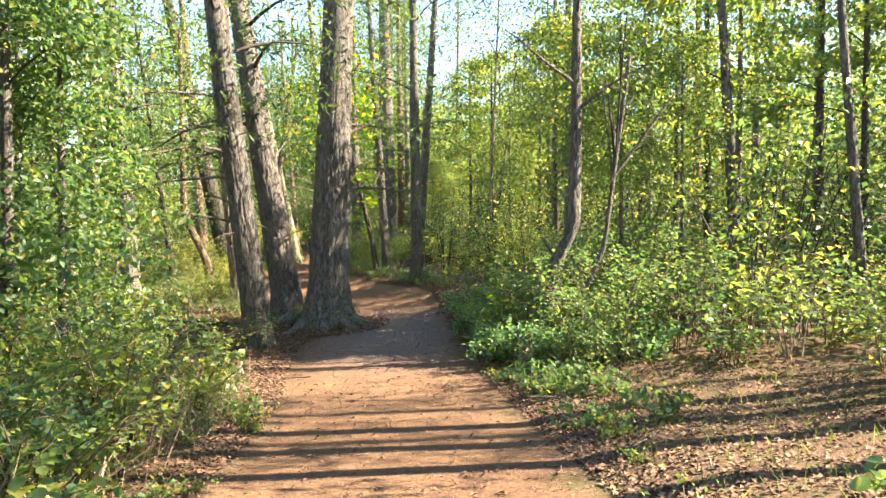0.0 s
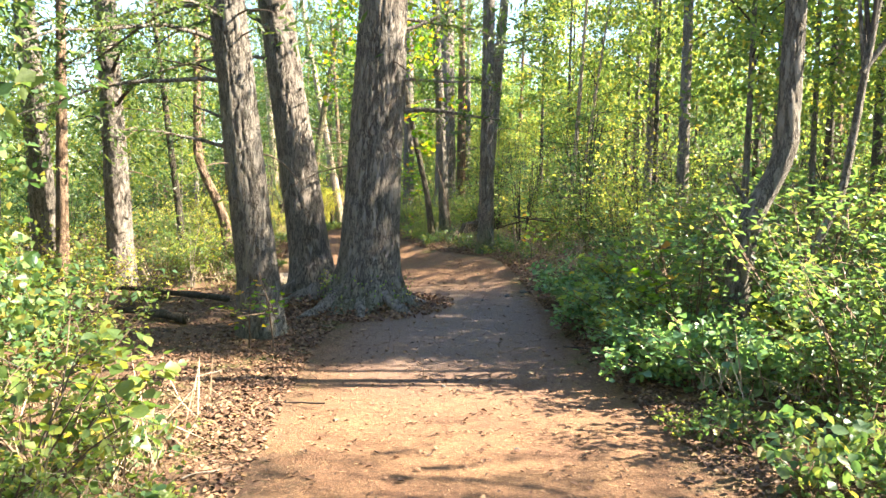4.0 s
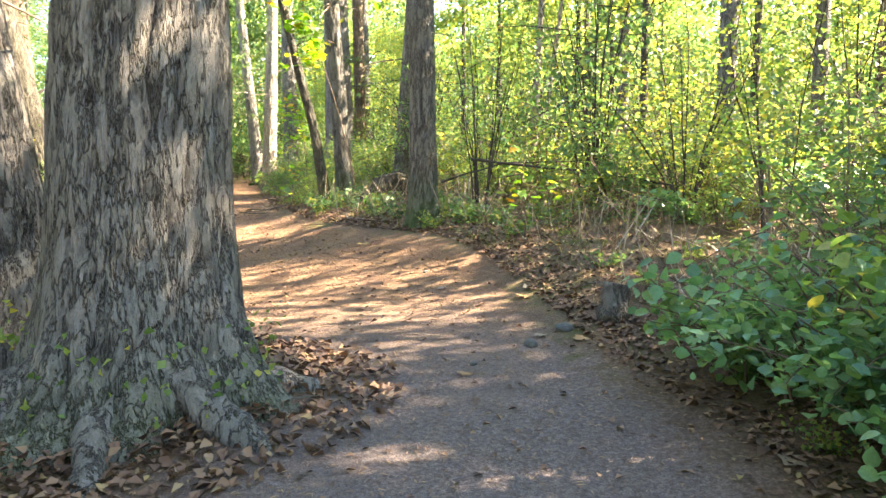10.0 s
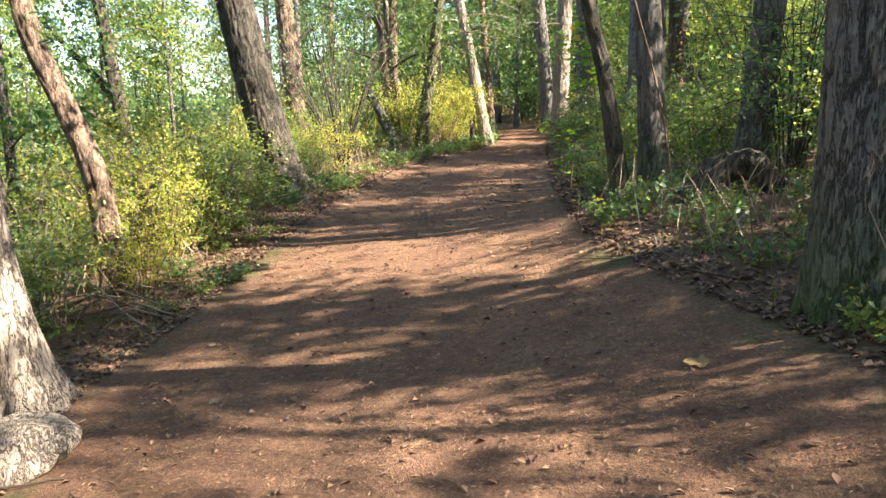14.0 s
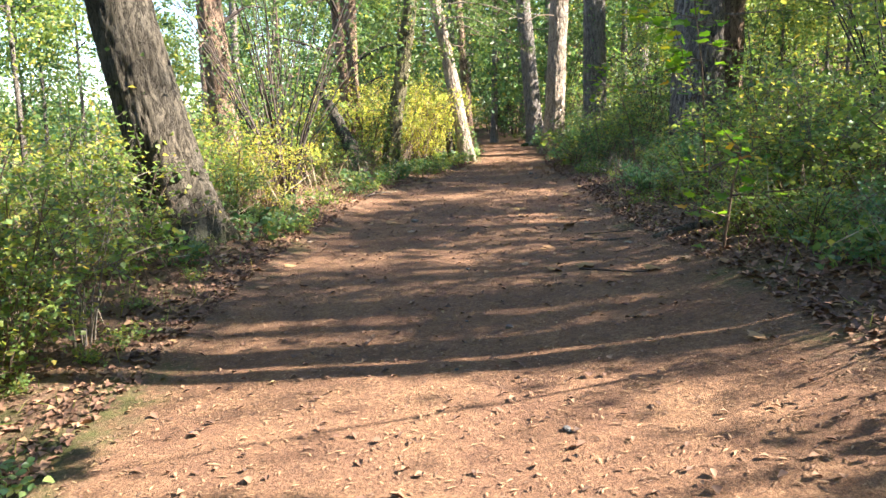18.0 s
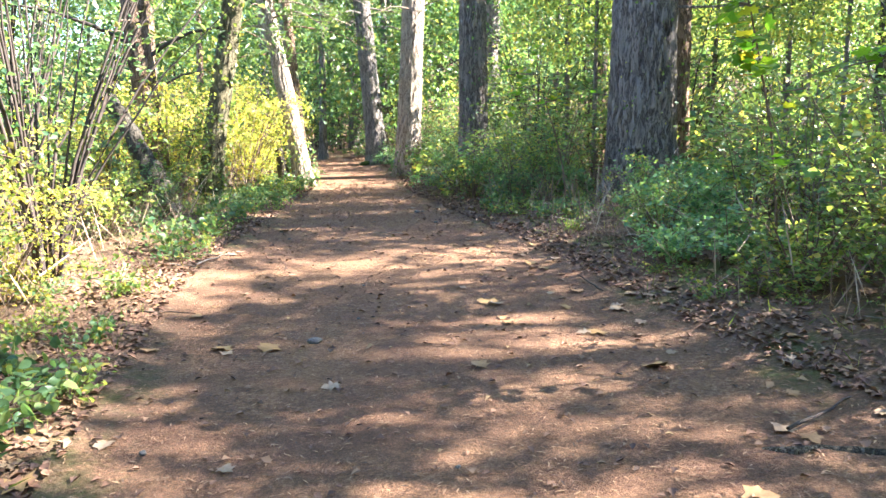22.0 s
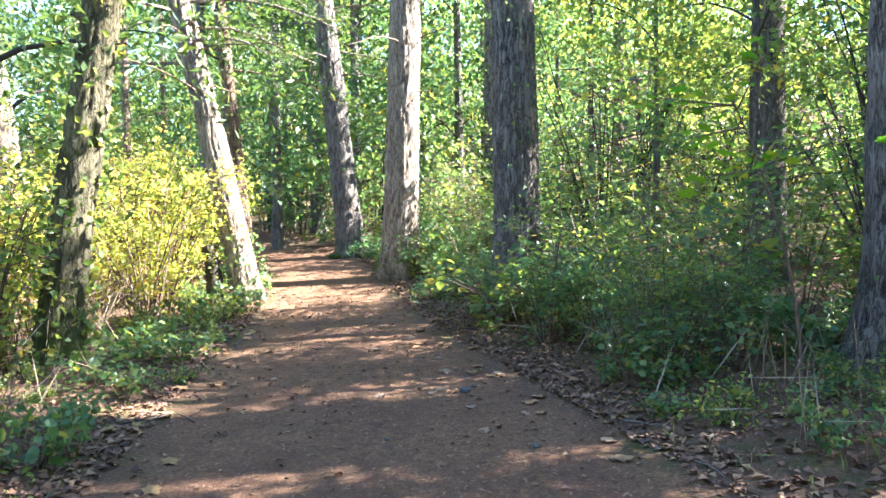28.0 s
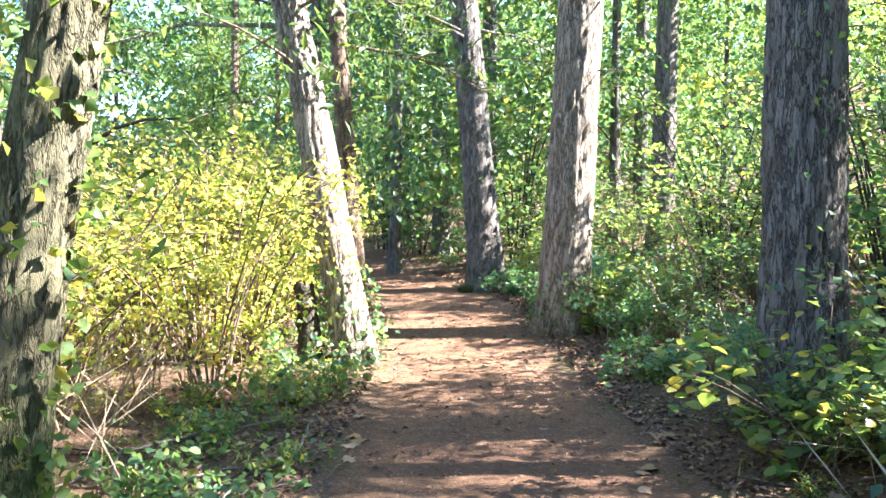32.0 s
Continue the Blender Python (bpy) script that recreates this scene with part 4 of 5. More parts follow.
LABELS = {"snow": ("snowberry_bush", "yellow-green snowberry bush with small round leaves beside the trail"), "green": ("green_bush", "dense green leafy bush on the forest floor"),
          "bramble": ("bramble", "low dark green bramble with broad leaves on the bank"), "tall": ("tall_shrub", "tall leafy shrub with thin dark stems in the woods"),
          "gold": ("golden_bush", "sunlit yellow-green thicket bush with brown stems"), "low": ("ground_plant", "small leafy green plant growing in leaf litter")}
protos, far_protos = {}, {}
for kind, variants in KINDS.items():
    protos[kind] = []
    for n, kw in enumerate(variants):
        name, label = LABELS[kind]
        x, y = 14 + 2 * n, 12 + 6 * list(KINDS).index(kind)
        protos[kind].append(shrub(name, label, 300 + n + 17 * list(KINDS).index(kind), (x, y, gz(x, y)), **kw))
        # the same bush with fewer, larger leaves for places far from the trail
        far = dict(kw, size=kw["size"] * 1.7, per=max(4, kw["per"] // 3), stems=max(6, kw["stems"] * 2 // 3))
        far_protos.setdefault(kind, []).append(shrub(name, label, 400 + n + 17 * list(KINDS).index(kind), (x + 6, y, gz(x + 6, y)), **far))
PLACED = []


def plant(kind, x, y, sc, rng, gap=0.0):
    if gap and any((x - a)**2 + (y - b)**2 < gap * gap for a, b in PLACED):
        return False
    if any((x - a)**2 + (y - b)**2 < (c * .5 + .12)**2 for a, b, c in TREES):
        return False
    pick = far_protos if abs(x - mid(y)) - half(y) > 3.4 or y > 57 else protos
    pr = pick[kind][int(rng.integers(len(pick[kind])))]
    copy_thing(pr, Matrix.LocRotScale((x, y, gz(x, y) - .02), Euler((rng.normal() * .05, rng.normal() * .05, rng.uniform(0, 6.28))), (sc, sc, sc * rng.uniform(.85, 1.15))))
    PLACED.append((x, y))
    return True


def belt(y0, y1, d0, d1, n, kinds, lo, hi, gap, seed, edge=True):
    """n bushes between two distances from the trail's edge; negative distances lie to the other side."""
    rng = np.random.default_rng(seed)
    names, weights = list(kinds), np.array(list(kinds.values()), float)
    done = 0
    for _ in range(n * 12):
        if done >= n:
            break
        y, d = rng.uniform(y0, y1), rng.uniform(d0, d1)
        x = mid(y) + (math.copysign(half(y), d) if edge else 0) + d
        if plant(names[int(rng.choice(len(names), p=weights / weights.sum()))], x, y, rng.uniform(lo, hi), rng, gap):
            done += 1


# start, left side: dense shrubs right up to the trail
belt(2.5, 11, -2.6, -.9, 28, {"snow": 2, "green": 2, "bramble": 2.2}, .8, 1.15, .42, 1)
belt(3, 15, -6.5, -2.6, 34, {"green": 3, "snow": 2}, .9, 1.3, .7, 2)
belt(12, 22, -9, -4.4, 26, {"snow": 3, "green": 1, "gold": 1}, .7, 1.0, .8, 3)
# start, right side: open ground, then the shrub bank
belt(11.7, 19.0, 1.0, 3.6, 42, {"green": 4, "bramble": 2}, .8, 1.15, .42, 4)
belt(13.0, 18.6, .45, 1.1, 16, {"bramble": 1}, .75, 1.0, .4, 5)
belt(11, 26, 3.6, 9, 64, {"green": 2, "snow": 3, "tall": .6}, .9, 1.3, .75, 6)
belt(6.0, 11.5, 3.2, 8, 16, {"green": 2, "snow": 2}, .7, 1.0, .8, 7)
# beyond the big firs
belt(19.4, 25.0, 2.5, 4.8, 20, {"snow": 2, "bramble": 1, "green": 1}, .6, 1.0, .55, 8)
belt(25, 31, 2.8, 7, 36, {"snow": 3, "green": 1, "tall": .5}, .7, 1.15, .65, 9)
belt(31.0, 38.5, 1.9, 3.6, 26, {"snow": 4, "green": 1}, .8, 1.2, .5, 10)
belt(31.0, 38.5, .5, 2.0, 12, {"snow": 1, "bramble": 2}, .4, .65, .5, 25)
belt(33.4, 35.8, 1.0, 2.3, 7, {"snow": 1}, .7, 1.0, .4, 30)
belt(37.6, 40.5, 1.9, 3.4, 7, {"snow": 1, "bramble": 2}, .5, .8, .5, 33)
belt(40.2, 42.2, 2.7, 4.0, 8, {"green": 1, "bramble": 2}, .7, 1.0, .5, 34)
belt(42.2, 46.5, .7, 3.0, 18, {"snow": 1, "green": 2, "bramble": 3}, .7, 1.1, .5, 26)
belt(31.5, 60, 2.8, 9, 84, {"green": 1, "tall": .6, "snow": 3}, .9, 1.3, .8, 11)
belt(44, 56, .5, 2.2, 26, {"bramble": 3, "green": 2}, .7, 1.0, .5, 12)
belt(22.5, 32, -6, -1.2, 40, {"gold": 1.5, "snow": 3, "green": 1}, .65, 1.05, .6, 13)
belt(25.6, 32.5, -3.4, -1.0, 16, {"snow": 4, "gold": 1}, .65, 1.0, .5, 31)
belt(28.5, 32.5, -1.5, -.3, 10, {"snow": 1, "low": 2}, .5, .8, .35, 32)
belt(32.5, 43, -7, -1.3, 44, {"snow": 2, "green": 2, "gold": 1}, .7, 1.1, .65, 14)
belt(43.5, 56, -6, -1.5, 54, {"gold": 4, "snow": 1}, 1.05, 1.5, .55, 15)
belt(43, 49, -1.6, -.3, 13, {"low": 1}, .7, 1.2, .4, 16)
belt(56, 70, -7, -.8, 30, {"green": 2, "snow": 1, "tall": 1}, .9, 1.3, .8, 17)
belt(56, 70, .6, 5, 26, {"green": 2, "tall": 1}, .9, 1.3, .8, 18)
belt(64, 80, -6, 6, 26, {"green": 2, "tall": 2}, 1.0, 1.4, .9, 19, False)
belt(12, 60, 8, 18, 70, {"tall": 2, "green": 2}, .9, 1.4, 1.3, 20)
belt(14, 46, -14, -5.5, 64, {"snow": 2, "gold": 1, "green": 1, "tall": .3}, .7, 1.05, .8, 21)
belt(46, 60, -13, -6.5, 22, {"tall": 1, "snow": 2, "gold": 1}, .8, 1.1, 1.2, 24)
belt(24, 60, -20, -13, 36, {"tall": 1, "gold": 1, "green": 1}, .7, 1.0, 1.3, 29)
# small plants on both verges
belt(2, 19, .1, 1.6, 30, {"low": 1}, .6, 1.3, .3, 22)
belt(25, 60, .4, 1.8, 50, {"low": 1}, .5, 1.1, .3, 38)
belt(30, 46, .8, 2.8, 60, {"low": 1}, .5, 1.0, .25, 27)
belt(24.5, 31, .3, 3.0, 30, {"low": 1}, .6, 1.1, .3, 28)
belt(20, 24.5, .5, 3.0, 9, {"low": 1}, .5, .8, .5, 37)
belt(2, 11.5, -1.6, -.1, 20, {"low": 1}, .6, 1.2, .3, 23)
belt(24, 60, -1.6, -.1, 62, {"low": 1}, .6, 1.3, .3, 36)


# ---- forest litter ----
def on_ground(rng, n, y0, y1, d0, d1, edge, lift=.012):
    """Places on the ground; distances are counted from the trail's middle, or from its edge."""
    out = np.empty((n, 3))
    for k in range(n):
        y, d = rng.uniform(y0, y1), rng.uniform(d0, d1)
        x = mid(y) + d + (math.copysign(half(y), d) if edge else 0)
        out[k] = (x, y, gz(x, y) + lift)
    return out


rng = np.random.default_rng(77)
p = np.concatenate([on_ground(rng, 16000, 1, 58, -.3, 1.9, True), on_ground(rng, 7000, 1, 58, -.55, .5, True), on_ground(rng, 5000, 1, 58, -.9, .1, True), on_ground(rng, 5000, 1, 58, -.1, .9, True), on_ground(rng, 1500, 1, 58, -2.0, 2.0, False), on_ground(rng, 16000, 1, 58, -1.9, .3, True), on_ground(rng, 8000, 11, 22, -5, -.2, True), on_ground(rng, 6000, 2, 12, .2, 4.5, True)])
tagged(new("leaf_litter", leaf_mesh("leaf_litter", rng, p, .056, LITTER, wide=.75, flat=.82, fold=.35)), "dry brown fallen leaves lying along both trail verges", "leaf litter", "", "stuff")
p = on_ground(rng, 62000, 1, 57, -2.2, 2.2, False, .006)
tagged(new("needle_litter", leaf_mesh("needle_litter", rng, p, .042, NEEDLES, wide=.2, flat=.93, fold=.3)), "brown fir needles and bark chips strewn over the dirt trail", "needle litter", "", "stuff")
p = on_ground(rng, 7000, 1, 57, -2.1, 2.1, False, .01)
tagged(new("trail_leaves", leaf_mesh("trail_leaves", rng, p, .045, LITTER, wide=.6, flat=.85, fold=.4)), "small dry leaves scattered over the dirt trail", "leaf litter", "", "stuff")

# large fallen maple leaves, each its own
leaf_models = []
for k in range(4):
    rk = np.random.default_rng(700 + k)
    v, t = lobed_leaves(rk, np.zeros((1, 3)), .16, .98, .16)
    v = v - v.min(0) * np.array([0, 0, 1])
    leaf_models.append(mesh_data("fallen_leaf", v, t, plain("fallen_leaf_%s" % "abcd"[k], [(0.3, ((0.24, 0.13, 0.06), (0.24, 0.15, 0.085), (0.20, 0.14, 0.09), (0.20, 0.12, 0.05))[k]),
                                 (0.7, ((0.36, 0.21, 0.10), (0.33, 0.22, 0.135), (0.29, 0.21, 0.14), (0.29, 0.18, 0.075))[k])], 30.0, .8, .003)))
spots = [(-4.73, 36.63), (-5.7, 35.59), (-4.75, 34.65), (-6.07, 42.12), (-4.83, 31.62), (-4.91, 24.35), (-3.06, 16.96), (-4.6, 37.4), (-4.3, 36.1), (-5.1, 35.2), (-4.9, 38.8), (-5.6, 38.7), (-6.9, 34.3), (-6.0, 34.6)]
for n in range(230):
    y = rng.uniform(3, 50) if n < 90 else rng.uniform(31, 47)
    d = (half(y) + rng.normal() * .5) * (1 if rng.uniform() < .62 else -1)
    spots.append((mid(y) + d, y))
words = ("orange-brown", "brown", "pale tan", "yellow-brown")
for n, (x, y) in enumerate(spots):
    k = int(rng.integers(4))
    ob = new("fallen_leaf", leaf_models[k])
    s = rng.uniform(.7, 1.15)
    ob.matrix_world = Matrix.LocRotScale((x, y, gz(x, y) + .008), Euler((rng.normal() * .08, rng.normal() * .08, rng.uniform(0, 6.28))), (s, s, s))
    tagged(ob, words[k] + " dry maple leaf lying on the ground", "leaf", "fallen maple leaves")

# twigs and sticks on the ground
twig_models = []
for k in range(4):
    rk = np.random.default_rng(720 + k)
    t = np.linspace(-.5, .5, 7)
    pts = np.stack([t, rk.normal(scale=.03, size=7).cumsum(), np.abs(rk.normal(scale=.012, size=7)) + .012], 1)
    v, q = tube(pts, np.linspace(.012, .005, 7), 5)
    twig_models.append(mesh_data("stick", v, q, (STEM_BROWN, STEM_GREY, STEM_DARK, STEM_GREY)[k], True, None, True))
spots = [(-9.33, 44.77, 1.3), (-6.87, 39.91, .45), (-4.2, 31.2, .8), (-9.6, 45.6, 1.1), (-9.9, 46.2, 1.4), (1.6, 9.6, 1.0), (2.4, 10.3, 1.2), (-3.6, 17.4, .6)]
for _ in range(26):
    y = rng.uniform(43, 50)
    spots.append((mid(y) - half(y) - rng.uniform(.2, 1.6), y, rng.uniform(.4, 1.2)))
for _ in range(110):
    y = rng.uniform(2, 54)
    d = (half(y) + abs(rng.normal()) * .9 - .25) * (1 if rng.uniform() < .5 else -1)
    spots.append((mid(y) + d, y, rng.uniform(.25, .9)))
for x, y, ln in spots:
    k = int(rng.integers(4))
    ob = new("stick", twig_models[k])
    ob.matrix_world = Matrix.LocRotScale((x, y, gz(x, y) + .006), Euler((0, rng.normal() * .04, rng.uniform(0, 6.28))), (ln, max(.5, ln), max(.6, ln)))
    tagged(ob, ("brown", "weathered grey", "dark", "pale grey")[k] + " fallen stick lying in the litter", "stick", "fallen sticks")


# a heap of litter and bark crumbs between the roots of the massive firs
a, q = rng.uniform(0, 6.28, 3600), rng.uniform(.55, 1.5, 3600)
p = np.stack([-3.2 + np.cos(a) * q * 1.25, 18.8 + np.sin(a) * q, np.zeros(3600)], 1)
p[:, 2] = [gz(x, y) + .02 + .34 * max(0, 1.15 - w) * rng.uniform(.3, 1) for (x, y, _), w in zip(p, q)]
tagged(new("root_litter", leaf_mesh("root_litter", rng, p, .07, LITTER, wide=.7, flat=.7, fold=.35)), "brown leaves and bark crumbs heaped between fir roots", "leaf litter", "", "stuff")

# stones
def stone(x, y, size, label, mat=None, squash=.6):
    bm = bmesh.new()
    bmesh.ops.create_icosphere(bm, subdivisions=3, radius=.5)
    for v in bm.verts:
        q = v.co * 2.1 + Vector((x, y, 0))
        v.co *= 1 + .35 * noise.noise(q) + .12 * noise.noise(q * 2.7)
        v.co.z *= squash
    me = bpy.data.meshes.new("stone")
    bm.to_mesh(me)
    bm.free()
    me.materials.append(mat or STONE)
    me.polygons.foreach_set("use_smooth", np.ones(len(me.polygons), bool))
    ob = new("stone", me)
    ob.matrix_world = Matrix.LocRotScale((x, y, gz(x, y) + size * .12), Euler((0, 0, x * 3)), (size, size * .8, size))
    return tagged(ob, label, "stone")


stone(-7.14, 35.25, .1, "small grey stone on the dirt trail")
stone(-.4, 19.45, .11, "dark grey stone half sunk at the trail edge")
stone(-2.75, 17.95, .16, "grey stone at the foot of a fir")
stone(-.1, 19.7, .13, "grey stone beside a mossy stump")
stone(-6.52, 42.59, .1, "dark small stone on the dirt trail")
# the mound's pale bark colour stands in for sun on it
stone(-5.62, 23.3, .85, "pale sunlit root mound beside a leaning trunk", BARK_PALE_LIT, .45)
stone(-8.35, 54.75, .4, "low moss-covered rock at the foot of a fir", MOSS, .4)
for _ in range(40):
    y = rng.uniform(4, 50)
    stone(mid(y) + rng.uniform(-1.8, 1.8), y, rng.uniform(.025, .06), "small pebble lying on the dirt trail")


# logs, stumps and roots
def log(name, pts, r0, r1, mat, label, category="log", sides=14, n=16):
    t = np.linspace(0, 1, n)
    k = np.linspace(0, 1, len(pts))
    xs, yy, up = (np.interp(t, k, [q[c] for q in pts]) for c in range(3))
    p = np.array([(x, y, gz(x, y) + u) for x, y, u in zip(xs, yy, up)])
    r = np.linspace(r0, r1, n)
    v, q = tube(p, r, sides)
    nz = np.array([noise.noise(Vector(w) * 9) * .4 + noise.noise(Vector(w) * 22) * .25 for w in v])
    c = np.repeat(p, sides, 0)
    v = c + (v - c) * (1 + nz[:, None])
    v = np.concatenate([v, p[:1], p[-1:]])
    m = len(p) * sides
    base = [(m, (j + 1) % sides, j, m) for j in range(sides)] + [(m + 1, m - sides + j, m - sides + (j + 1) % sides, m + 1) for j in range(sides)]
    me = bpy.data.meshes.new(name)
    me.from_pydata(v.tolist(), [], [tuple(f) for f in q.tolist()] + [f[:3] for f in base])
    me.polygons.foreach_set("use_smooth", np.ones(len(me.polygons), bool))
    for key in ("groove", "moss"):
        me.attributes.new(key, 'FLOAT', 'POINT')
    me.materials.append(mat)
    return tagged(new(name, me), label, category)


log("fallen_log", [(-5.5, 17.3, .08), (-6.2, 17.7, .1), (-7.0, 18.0, .1)], .07, .05, BARK_DARK, "dark fallen log lying in brown litter")
log("fallen_branch", [(-5.3, 18.6, .12), (-7.2, 19.4, .2), (-9.4, 19.2, .25)], .06, .03, BARK_DARK, "long dark fallen branch lying across the litter", "branch")
log("mossy_log", [(-10.5, 35.3, .14), (-9.7, 34.9, .15), (-9.1, 34.6, .07), (-8.5, 34.3, -.03)], .11, .05, MOSS, "moss-covered dark root log at the foot of a leaning fir")
log("root", [(-4.9, 33.2, -.05), (-4.72, 33.08, -.005), (-4.55, 33.12, -.02), (-4.3, 32.95, -.005), (-4.1, 33.02, -.04)], .035, .025, BARK_DARK, "dark bare root crossing the trail edge", "root", 10)
log("root", [(-4.0, 32.7, -.02), (-3.7, 32.8, .03), (-3.3, 32.6, .02)], .05, .03, BARK_DARK, "dark bare root in leaf litter", "root", 10)
log("fallen_branch", [(-.2, 25.0, .9), (.6, 24.9, .75), (1.6, 24.5, .55), (2.6, 24.0, .3)], .022, .012, STEM_DARK, "thin dark dead branch sagging over low plants", "branch", 6)
log("fallen_branch", [(-.6, 25.3, .6), (.4, 25.4, .8), (1.9, 25.2, .7)], .016, .008, STEM_DARK, "thin dark dead branch caught in shrubs", "branch", 6)
log("stump", [(-9.95, 49.1, -.05), (-10.0, 49.12, .45), (-10.05, 49.1, .95)], .14, .11, BARK_DARK, "dark broken stump beside a pale leaning trunk", "stump")
log("leaning_stump", [(-10.55, 42.6, -.05), (-10.8, 42.65, .45), (-11.15, 42.7, 1.1), (-11.6, 42.8, 1.9)], .2, .12, BARK_DARK, "dark leaning dead trunk overgrown with leaves", "stump")
log("stump", [(.3, 19.8, -.1), (.3, 19.81, .12), (.32, 19.82, .27)], .12, .09, BARK_GREY, "low grey rotten stump at the trail edge", "stump")
for n, (x, y, h, ln) in enumerate(((-8.3, 26.7, 20, 1.3), (-7.9, 26.5, -15, 1.5), (-7.6, 26.5, 5, 1.2), (-7.2, 26.1, -30, 1.1), (-8.0, 26.9, 35, 1.2), (-6.9, 25.9, 15, .8), (-7.3, 26.4, -5, 1.4))):
    c, q = math.cos(radians(h)) * ln * .5, math.sin(radians(h)) * ln * .5
    log("fallen_branch", [(x - c, y - q, .04), (x, y, .2 + .06 * (n % 3)), (x + c, y + q, .08 + .1 * (n % 2))], .016, .007, DEAD_WOOD, "pale bare dead branch in a brush heap", "branch", 6)
log("stump", [(-1.75, 29.25, -.05), (-1.5, 29.25, .28), (-1.2, 29.3, .4), (-.8, 29.4, .05)], .2, .14, BARK_DARK, "dark rotten root stump with patches of moss", "stump")
for heading, ln, (bx, by), r in ((15, 1.0, (-2.6, 18.6), .2), (325, .9, (-2.6, 18.4), .2), (280, .9, (-2.9, 18.35), .2), (235, 1.2, (-3.2, 18.4), .22), (205, 1.4, (-3.6, 18.8), .2), (190, 1.2, (-4.2, 19.3), .16)):
    c, s = math.cos(radians(heading)), math.sin(radians(heading))
    log("root", [(bx, by, .26), (bx + c * ln * .35, by + s * ln * .35, .09), (bx + c * ln * .7, by + s * ln * .7, -.02), (bx + c * ln, by + s * ln, -.1)], r * .75, .05, BARK_FIR, "spreading bark-covered root of a massive fir", "root", 12)


# ---- particular shrubs and saplings ----
def many_stems(x, y, height, spread, stems, label, seed, leaf=LEAF_MID, per=5, size=.07, thick=.028):
    rk = np.random.default_rng(seed)
    ob = thing("hazel_shrub", (x, y, gz(x, y)), label, "shrub")
    pts = []
    for _ in range(stems):
        a = rk.uniform(0, 6.28)
        out, h = spread * rk.uniform(.25, 1), height * rk.uniform(.6, 1)
        t = np.linspace(0, 1, 8)[:, None]
        way = np.array([math.cos(a), math.sin(a), 0])
        p = way * .12 + way * out * t**1.5 + np.array([0, 0, h]) * t + np.cumsum(rk.normal(scale=.035, size=(8, 3)), 0) * t
        v, q = tube(p, np.linspace(rk.uniform(.5, 1) * thick, .004, 8), 5)
        part("stem", mesh_data("stem", v, q, STEM_DARK, True, None, True), ob)
        for _ in range(7):
            g = rk.uniform(.35, 1)
            st = np.array([np.interp(g, t[:, 0], p[:, c]) for c in range(3)])
            pts.append(st + rk.normal(scale=.22, size=(per, 3)))
    tagged(part("foliage", leaf_mesh("foliage", rk, np.concatenate(pts), size, leaf, wide=.75), ob), kind="stuff")
    TREES.append((x, y, .4))


many_stems(-9.9, 37.0, 4.4, 2.0, 30, "large shrub of many dark arching bare stems", 801)
many_stems(-11.0, 38.4, 4.2, 1.8, 22, "dark many-stemmed shrub behind a leaning fir", 802)
many_stems(-.4, 38.2, 4.0, 1.6, 22, "shrub of many dark upright stems on the slope", 803, LEAF_LIGHT)
many_stems(.1, 26.2, 3.4, .9, 12, "cluster of thin dark stems beside a mossy-footed trunk", 804, LEAF_LIGHT, 5, thick=.018)
many_stems(2.2, 23.2, 3.2, 1.5, 16, "many-stemmed shrub with sparse yellow-green leaves", 805, LEAF_GOLD, 9, thick=.016)
many_stems(2.5, 21.6, 2.9, .7, 5, "thin dark saplings rising from brambles", 806, LEAF_LIGHT, 12, thick=.016)
many_stems(-1.9, 44.0, 3.2, 1.8, 22, "shrub of thin arching dark stems in the thicket", 807, LEAF_MID, 6)


def maple_sapling(x, y, height, lean, label, seed, n=70, size=.15, low=.45):
    rk = np.random.default_rng(seed)
    ob = thing("maple_sapling", (x, y, gz(x, y)), label, "sapling")
    t = np.linspace(0, 1, 8)[:, None]
    p = np.array([lean[0], lean[1], 0]) * t**1.6 + np.array([0, 0, height]) * t + np.cumsum(rk.normal(scale=.02, size=(8, 3)), 0) * t
    v, q = tube(p, np.linspace(.015, .005, 8), 6)
    part("stem", mesh_data("stem", v, q, STEM_BROWN, True, None, True), ob)
    pts = []
    for _ in range(9):
        g = rk.uniform(low, 1)
        st = np.array([np.interp(g, t[:, 0], p[:, c]) for c in range(3)])
        way = unit(rk.normal(size=3) * np.array([1, 1, .25]) + np.array([lean[0], lean[1], .2]) * .6)
        ln = rk.uniform(.25, .6)
        v, q = tube(st + way * ln * np.linspace(0, 1, 4)[:, None], np.linspace(.008, .003, 4), 4)
        part("twig", mesh_data("twig", v, q, STEM_BROWN, True, None, True), ob)
        pts.append(st + way * ln * rk.uniform(.3, 1.1, (n // 9, 1)) + rk.normal(scale=.09, size=(n // 9, 3)))
    v, t = lobed_leaves(rk, np.concatenate(pts), size, .75)
    tagged(part("foliage", mesh_data("foliage", v, t, LEAF_MAPLE), ob), kind="stuff")


maple_sapling(-3.2, 36.6, 2.9, (-.75, -.5), "young maple with broad green and yellow leaves over the trail", 820, 110)
maple_sapling(-3.4, 34.4, 2.7, (-.3, -.3), "young maple with broad green leaves at the trail edge", 821, 80)
maple_sapling(-2.0, 29.5, 3.9, (-1.1, -1.9), "bright green maple sapling leaning over the trail", 822, 150, .17, .6)
maple_sapling(-3.56, 15.5, 1.15, (-.2, -.2), "thin yellow-green sapling beside a leaning fir", 823, 50, .085, .3)
